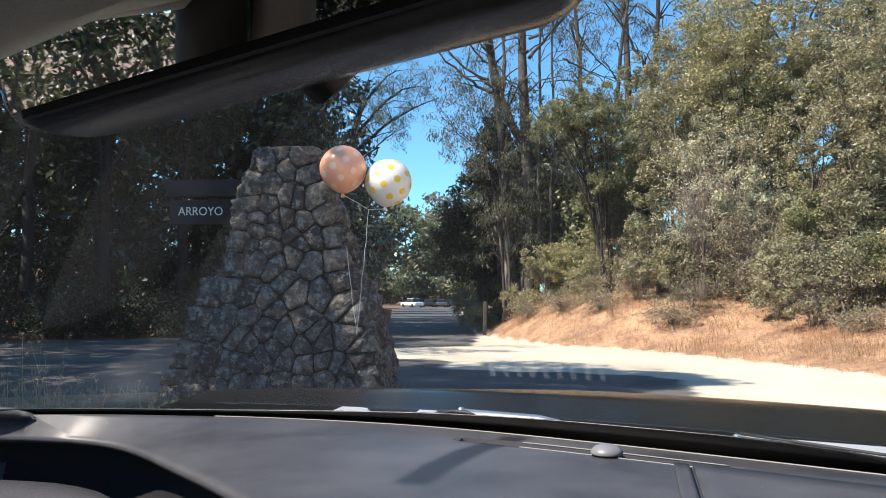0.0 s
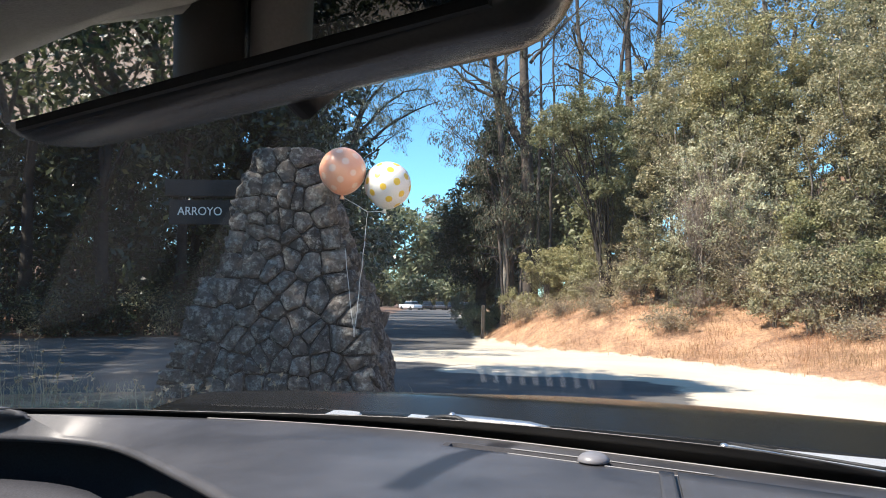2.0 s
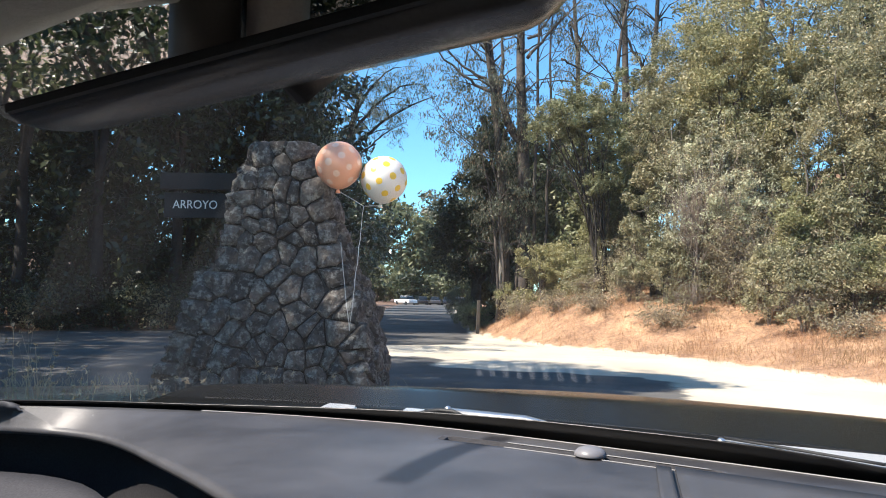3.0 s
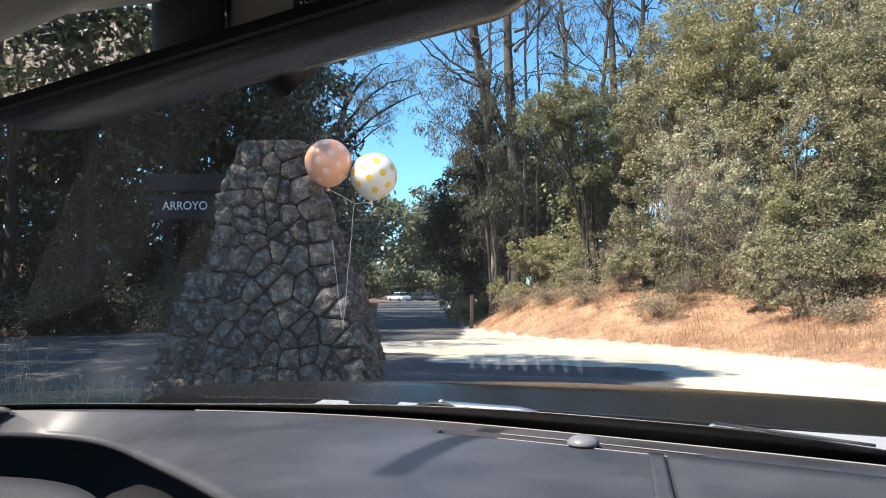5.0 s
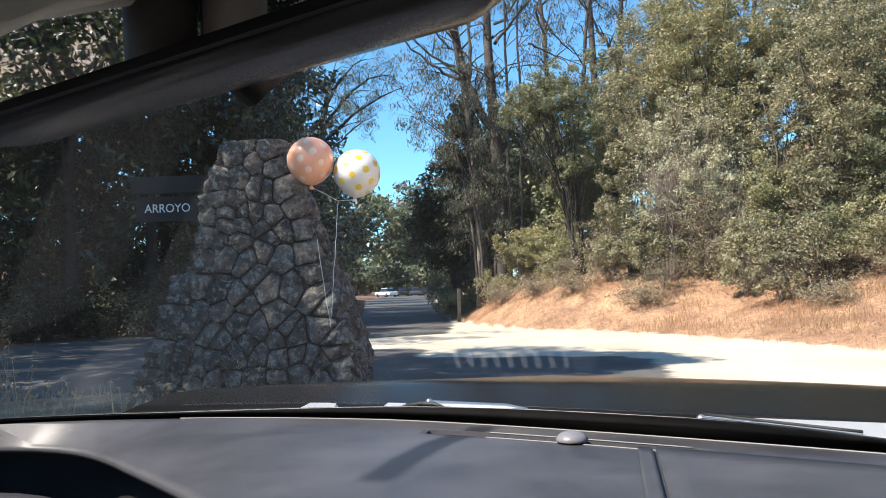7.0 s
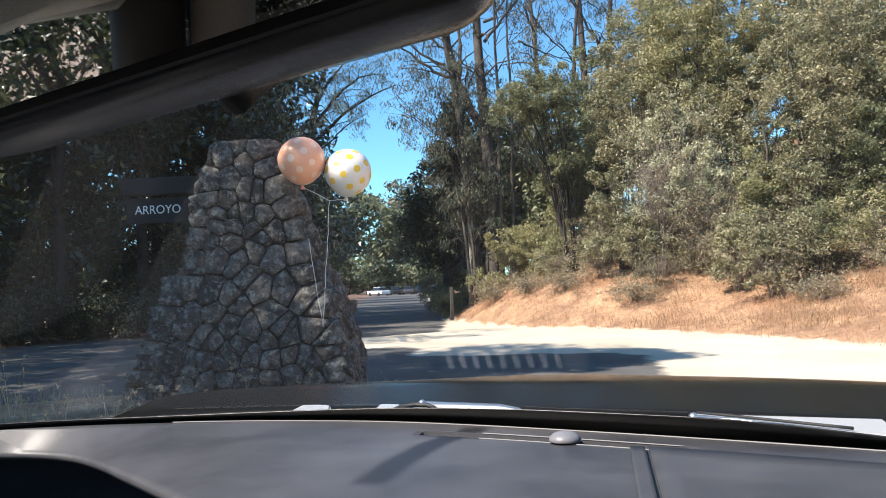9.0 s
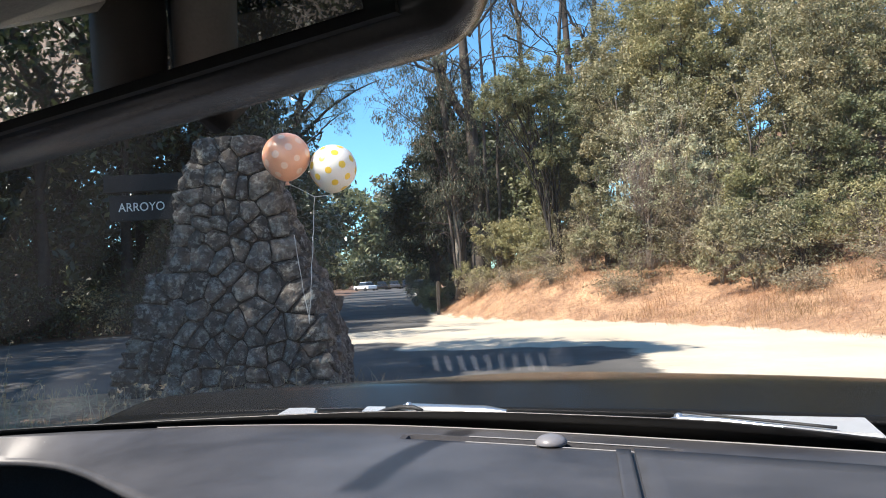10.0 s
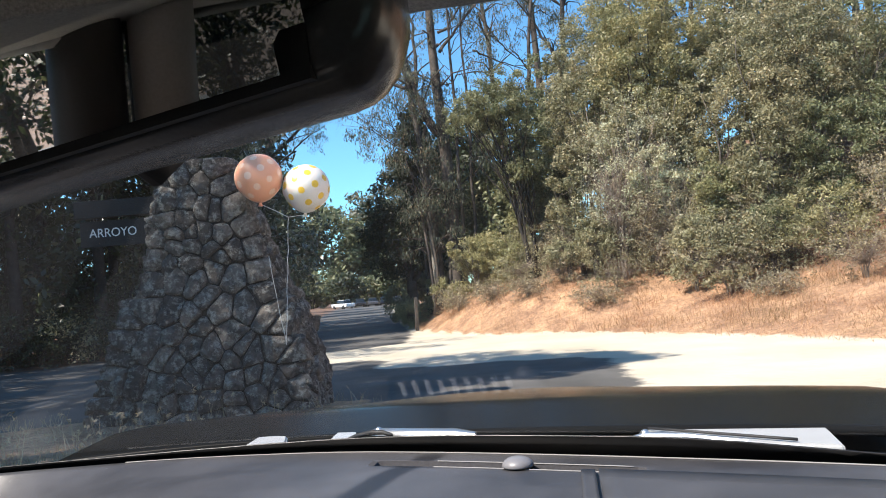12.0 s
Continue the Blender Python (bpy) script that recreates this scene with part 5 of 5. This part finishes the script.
wiper([(0.250, 0.885, 1.120), (0.277, 0.89, 1.124), (0.33, 0.862, 1.126), (0.40, 0.822, 1.123)], [0.010, 0.018, 0.012, 0.004], [0.003, 0.006, 0.005, 0.003], (0.277, 0.89, 1.127), 0.007)
# dark bent arm that rises over the pale plates
part("wiper_arm", tubes_mesh("wiper_arm", [([(-0.180, 0.93, 1.130), (-0.160, 0.945, 1.136), (-0.138, 0.955, 1.1395), (-0.115, 0.95, 1.1395), (-0.10, 0.94, 1.136)], [0.003, 0.004, 0.004, 0.0035, 0.003])], M["black_plastic"], 8), None, car, "black bent wiper arm")
# narrow rubber blade lying across the glass foot
for a, b in (((-0.24, 0.985, 1.126), (-0.02, 0.925, 1.134)), ((0.285, 0.922, 1.129), (0.455, 0.792, 1.129))):
    part("wiper_blade", tubes_mesh("wiper_blade", [([Vector(a).lerp(Vector(b), i / 5) for i in range(6)], [0.0022] * 6)], M["black_plastic"], 6), None, car, "black rubber wiper blade")
# inner mirror
mirror = part("rear_view_mirror", bmesh.new(), M["housing"], car, "charcoal rear-view mirror housing")
bm = box_bm(-0.166, 0.166, 0.0, 0.056, -0.042, 0.040, 0.0)
bmesh.ops.bevel(bm, geom=[e for e in bm.edges if abs((e.verts[0].co - e.verts[1].co).normalized().y) > 0.9], offset=0.026, segments=6, affect="EDGES", profile=0.5)
bmesh.ops.subdivide_edges(bm, edges=[e for e in bm.edges if abs((e.verts[0].co - e.verts[1].co).normalized().y) > 0.9], cuts=5)
for v in bm.verts:
    f = v.co.y / 0.056
    v.co.z *= 1 - (0.50 if v.co.z > 0 else 0.0) * f ** 3
    v.co.x *= 1 - 0.20 * f ** 3
    v.co.z -= (0.006 * f - 0.012 * f ** 4) * (v.co.z < 0)
bmesh.ops.bevel(bm, geom=[e for e in bm.edges if len(e.link_faces) == 2 and e.calc_face_angle(0) > 0.8], offset=0.008, segments=4, affect="EDGES", profile=0.5)
bmesh.ops.recalc_face_normals(bm, faces=bm.faces)
bm.to_mesh(mirror.data)
bm.free()
mirror.data.polygons.foreach_set("use_smooth", np.ones(len(mirror.data.polygons), bool))
bm = box_bm(-0.163, 0.160, -0.001, 0.004, -0.040, 0.038, 0.0)
bmesh.ops.bevel(bm, geom=[e for e in bm.edges if abs((e.verts[0].co - e.verts[1].co).normalized().y) > 0.9], offset=0.024, segments=6, affect="EDGES")
part("bezel", bm, M["black_plastic"], mirror, "black bezel")
bm = box_bm(-0.158, 0.140, -0.002, 0.002, -0.0375, 0.034, 0.0)
bmesh.ops.bevel(bm, geom=[e for e in bm.edges if abs((e.verts[0].co - e.verts[1].co).normalized().y) > 0.9], offset=0.014, segments=5, affect="EDGES")
mirror_glass = part("mirror_glass", bm, mir, mirror, "silvered mirror glass")
mirror_glass.matrix_local = pose(0, -0.0095, 0, 11, 0, 0)
mirror.matrix_local = pose(-0.024, 0.020, 1.4548, 0, -3.9, -16.4)
stalk = part("mirror_mount", tubes_mesh("mirror_mount", [([(-0.017, 0.055, 1.438), (-0.004, 0.082, 1.421), (0.004, 0.115, 1.446), (0.006, 0.145, 1.488)], [0.007, 0.010, 0.008, 0.008])], M["black_plastic"], 12), None, car, "black mirror mount")

# cabin shell
def panel(name, rows, mat, thick=0.02, label=""):
    return part(name, grid_mesh(name, rows, mat, thick), None, car, label)


roof_vs = np.linspace(0.10, -2.0, 12)
roof = panel("roof", [[(u, v + (-0.16 * (u / 0.7) ** 2 if v > 0 else 0), 1.60 - 0.05 * (u / 0.68) ** 2 - 0.09 * smooth_step(-0.4, 0.1, v)) for u in np.linspace(-0.77, 0.77, 15)] for v in roof_vs], M["paint"], 0.008, "dark roof")
panel("headliner", [[(u, v + (-0.16 * (u / 0.7) ** 2 if v > 0 else 0), 1.575 - 0.05 * (u / 0.68) ** 2 - 0.09 * smooth_step(-0.4, 0.1, v)) for u in np.linspace(-0.76, 0.76, 15)] for v in roof_vs], M["lining"], 0.006, "pale grey cloth headliner")
for sx in (-1, 1):
    side = "driver" if sx < 0 else "passenger"
    body_u = lambda z: sx * (0.99 - 0.04 * smooth_step(0.75, 1.05, z) - 0.05 * smooth_step(0.55, 0.25, z))
    for v0, v1, nm in ((1.02, -0.40, "front_door"), (-0.44, -1.10, "rear_door")):
        door = panel(nm, [[(body_u(z), v0 + (v1 - v0) * f, z) for f in np.linspace(0, 1, 8)] for z in np.linspace(0.32, 1.04, 10)], M["paint"], 0.03, "dark car door")
        rows = [[(body_u(1.0) - sx * (0.09 - 0.03 * abs(math.sin(g * 9))), v0 + (v1 - v0) * f, z) for f in np.linspace(0.03, 0.97, 8)] for g, z in zip(np.linspace(0, 1, 8), np.linspace(0.36, 1.05, 8))]
        part("door_card", grid_mesh("door_card", rows, M["trim"], 0.02), None, door, "grey inner door trim")
        bm = box_bm(min(sx * 0.98, sx * 1.01), max(sx * 0.98, sx * 1.01), v1 + 0.08, v1 + 0.24, 0.90, 0.93, 0.008)
        part("door_handle", bm, M["paint"], door)
        pane = part("window_pane", pane_mesh("window_pane", [[(sx * (0.945 - 0.2 * g), v0 + (v1 - v0) * f - (0.62 * g * (1 - f) if nm == "front_door" else 0), 1.03 + 0.50 * g) for f in np.linspace(0.03, 0.97, 5)] for g in np.linspace(0, 1, 5)][::sx]), None, door, "clear side window")
        pane.visible_shadow = False
        if nm == "rear_door":
            pane.data.materials[0] = tint_m
            tagged(pane, "dark tinted side window")
    panel("front_wing", [[(body_u(z) + sx * 0.035 - sx * 0.02 * smooth_step(2.0, 2.6, v), v, min(z, bonnet_z(0.98, v) - 0.02) if z > 0.8 else max(z, 0.30 + 0.44 * max(0, 1 - ((v - 1.75) / 0.42) ** 2) ** 0.5)) for v in np.linspace(1.04, 2.28, 20)] for z in np.linspace(0.32, 1.03, 8)], M["paint"], 0.02, "dark front wing")
    panel("rear_wing", [[(body_u(z), v, max(z, 0.30 + 0.44 * max(0, 1 - ((v + 1.35) / 0.42) ** 2) ** 0.5) if z < 0.8 else z) for v in np.linspace(-1.12, -2.2, 16)] for z in np.linspace(0.32, 1.04, 8)], M["paint"], 0.02, "dark rear wing")
    def pillar(name, a, b, ra, rb, mat, label):
        n = 7
        pts = [Vector(a).lerp(Vector(b), i / (n - 1)) + Vector((sx * 0.02 * math.sin(math.pi * i / (n - 1)), 0, 0)) for i in range(n)]
        return part(name, tubes_mesh(name, [(pts, [ra + (rb - ra) * i / (n - 1) for i in range(n)])], mat, 12), None, car, label)
    pillar("front_pillar", (sx * 0.95, base_v(sx * 0.92) + 0.02, 1.08), (sx * 0.775, -0.04, 1.53), 0.045, 0.04, M["trim"], "grey front roof pillar")
    pillar("centre_pillar", (sx * 0.94, -0.42, 0.98), (sx * 0.755, -0.46, 1.56), 0.06, 0.05, M["black_plastic"], "dark centre roof pillar")
    pillar("belt_guide", (sx * 0.90, -0.54, 0.98), (sx * 0.73, -0.56, 1.54), 0.055, 0.05, M["trim"], "pale grey belt guide trim")
    pillar("rear_pillar", (sx * 0.93, -1.16, 0.98), (sx * 0.75, -1.28, 1.56), 0.06, 0.06, M["trim"], "grey rear roof pillar")
    pillar("tail_pillar", (sx * 0.90, -2.15, 1.0), (sx * 0.72, -1.98, 1.53), 0.06, 0.06, M["trim"], "grey tail pillar")
    pillar("roof_rail", (sx * 0.775, -0.04, 1.53), (sx * 0.745, -1.98, 1.545), 0.035, 0.035, M["trim"], "grey roof rail")
    pane = part("quarter_glass", pane_mesh("quarter_glass", [[(sx * (0.94 - 0.2 * g), -1.12 - 0.12 * g - (0.98 - 0.25 * g) * f, 1.04 + 0.48 * g) for f in np.linspace(0, 1, 4)] for g in (0, 0.5, 1)][::sx]), None, car, "dark tinted quarter window")
    pane.data.materials[0] = tint_m
    pane.visible_shadow = False
    for v in (1.75, -1.35):
        bm = bmesh.new()
        bmesh.ops.create_cone(bm, cap_ends=True, segments=32, radius1=0.36, radius2=0.36, depth=0.23, matrix=Matrix.LocRotScale((sx * 0.87, v, 0.36), Euler((0, math.pi / 2, 0)), None))
        bmesh.ops.bevel(bm, geom=[e for e in bm.edges if len(e.link_faces) == 2 and e.calc_face_angle(0) > 1], offset=0.04, segments=3, affect="EDGES")
        wheel = part("wheel", bm, M["tyre"], car, "black tyre", True)
        bm = bmesh.new()
        bmesh.ops.create_cone(bm, cap_ends=True, segments=32, radius1=0.24, radius2=0.21, depth=0.03, matrix=Matrix.LocRotScale((sx * 0.985, v, 0.36), Euler((0, sx * math.pi / 2, 0)), None))
        part("rim", bm, M["alloy"], wheel, "alloy rim")
    # seats
    for v in (-0.62, -1.42):
        seat = part("seat", box_bm(sx * 0.38 - 0.26, sx * 0.38 + 0.26, v - 0.25, v + 0.27, 0.50, 0.68, 0.06, 3), M["cloth"], car, "grey cloth seat", True)
        bm = box_bm(-0.25, 0.25, -0.07, 0.07, 0, 0.62, 0.055, 3)
        bmesh.ops.transform(bm, matrix=pose(sx * 0.38, v - 0.24, 0.62, 14, 0, 0), verts=bm.verts)
        part("backrest", bm, M["cloth"], seat, smooth=True)
        bm = box_bm(-0.13, 0.13, -0.05, 0.05, 0, 0.19, 0.045, 3)
        bmesh.ops.transform(bm, matrix=pose(sx * 0.38, v - 0.42, 1.26, 10, 0, 0), verts=bm.verts)
        part("headrest", bm, M["cloth"], seat, smooth=True)
    # sun visor folded against the lining
    bm = box_bm(sx * 0.38 - 0.2, sx * 0.38 + 0.2, -0.17, -0.02, 1.485, 1.50, 0.006)
    part("sun_visor", bm, M["lining"], car, "pale grey sun visor folded up")
panel("floor_pan", [[(u, v, 0.33) for u in np.linspace(-0.93, 0.93, 5)] for v in np.linspace(1.0, -2.15, 6)], M["black_plastic"], 0.03, "dark carpeted floor")
panel("tailgate", [[(u, -2.22 + 0.0 * z, z) for u in np.linspace(-0.93, 0.93, 7)] for z in np.linspace(0.35, 1.02, 5)], M["paint"], 0.03, "dark tailgate")
pane = part("rear_window", pane_mesh("rear_window", [[(u * (1 - 0.2 * g), -2.2 + 0.2 * g, 1.03 + 0.48 * g) for u in np.linspace(-0.88, 0.88, 7)] for g in (0, 0.5, 1)]), None, car, "dark tinted rear window")
pane.data.materials[0] = tint_m
pane.visible_shadow = False
panel("bumper", [[(u, 2.62 - 0.30 * (abs(u) / 0.96) ** 2.5 + 0.04 * math.sin(z * 5), z) for u in np.linspace(-0.96, 0.96, 17)] for z in np.linspace(0.28, 0.78, 6)], M["black_plastic"], 0.04, "dark front bumper")
panel("rear_bumper", [[(u, -2.26 - 0.04 * math.sin(z * 5), z) for u in np.linspace(-0.95, 0.95, 9)] for z in np.linspace(0.3, 0.6, 4)], M["black_plastic"], 0.04, "dark rear bumper")
panel("firewall", [[(u, 0.99, z) for u in np.linspace(-0.92, 0.92, 5)] for z in np.linspace(0.33, 1.06, 4)], M["black_plastic"], 0.02, "dark firewall")
# steering wheel
ring = [(-0.40 + 0.185 * math.cos(a), 0.24 - 0.185 * math.sin(a) * 0.42, 0.90 + 0.185 * math.sin(a) * 0.9) for a in np.linspace(0, 2 * math.pi, 33)]
wheel = part("steering_wheel", tubes_mesh("steering_wheel", [(ring, [0.015] * 33)], M["black_plastic"], 10), None, car, "black steering wheel")
bm = box_bm(-0.075, 0.075, -0.03, 0.03, -0.05, 0.05, 0.02)
bmesh.ops.transform(bm, matrix=pose(-0.40, 0.26, 0.90, -25, 0, 0), verts=bm.verts)
part("hub", bm, M["black_plastic"], wheel)
part("spoke", tubes_mesh("spoke", [([(-0.57, 0.24, 0.90), (-0.40, 0.26, 0.895), (-0.23, 0.24, 0.90)], [0.014] * 3), ([(-0.40, 0.26, 0.9), (-0.40, 0.31, 0.74)], [0.014] * 2)], M["black_plastic"], 8), None, wheel)
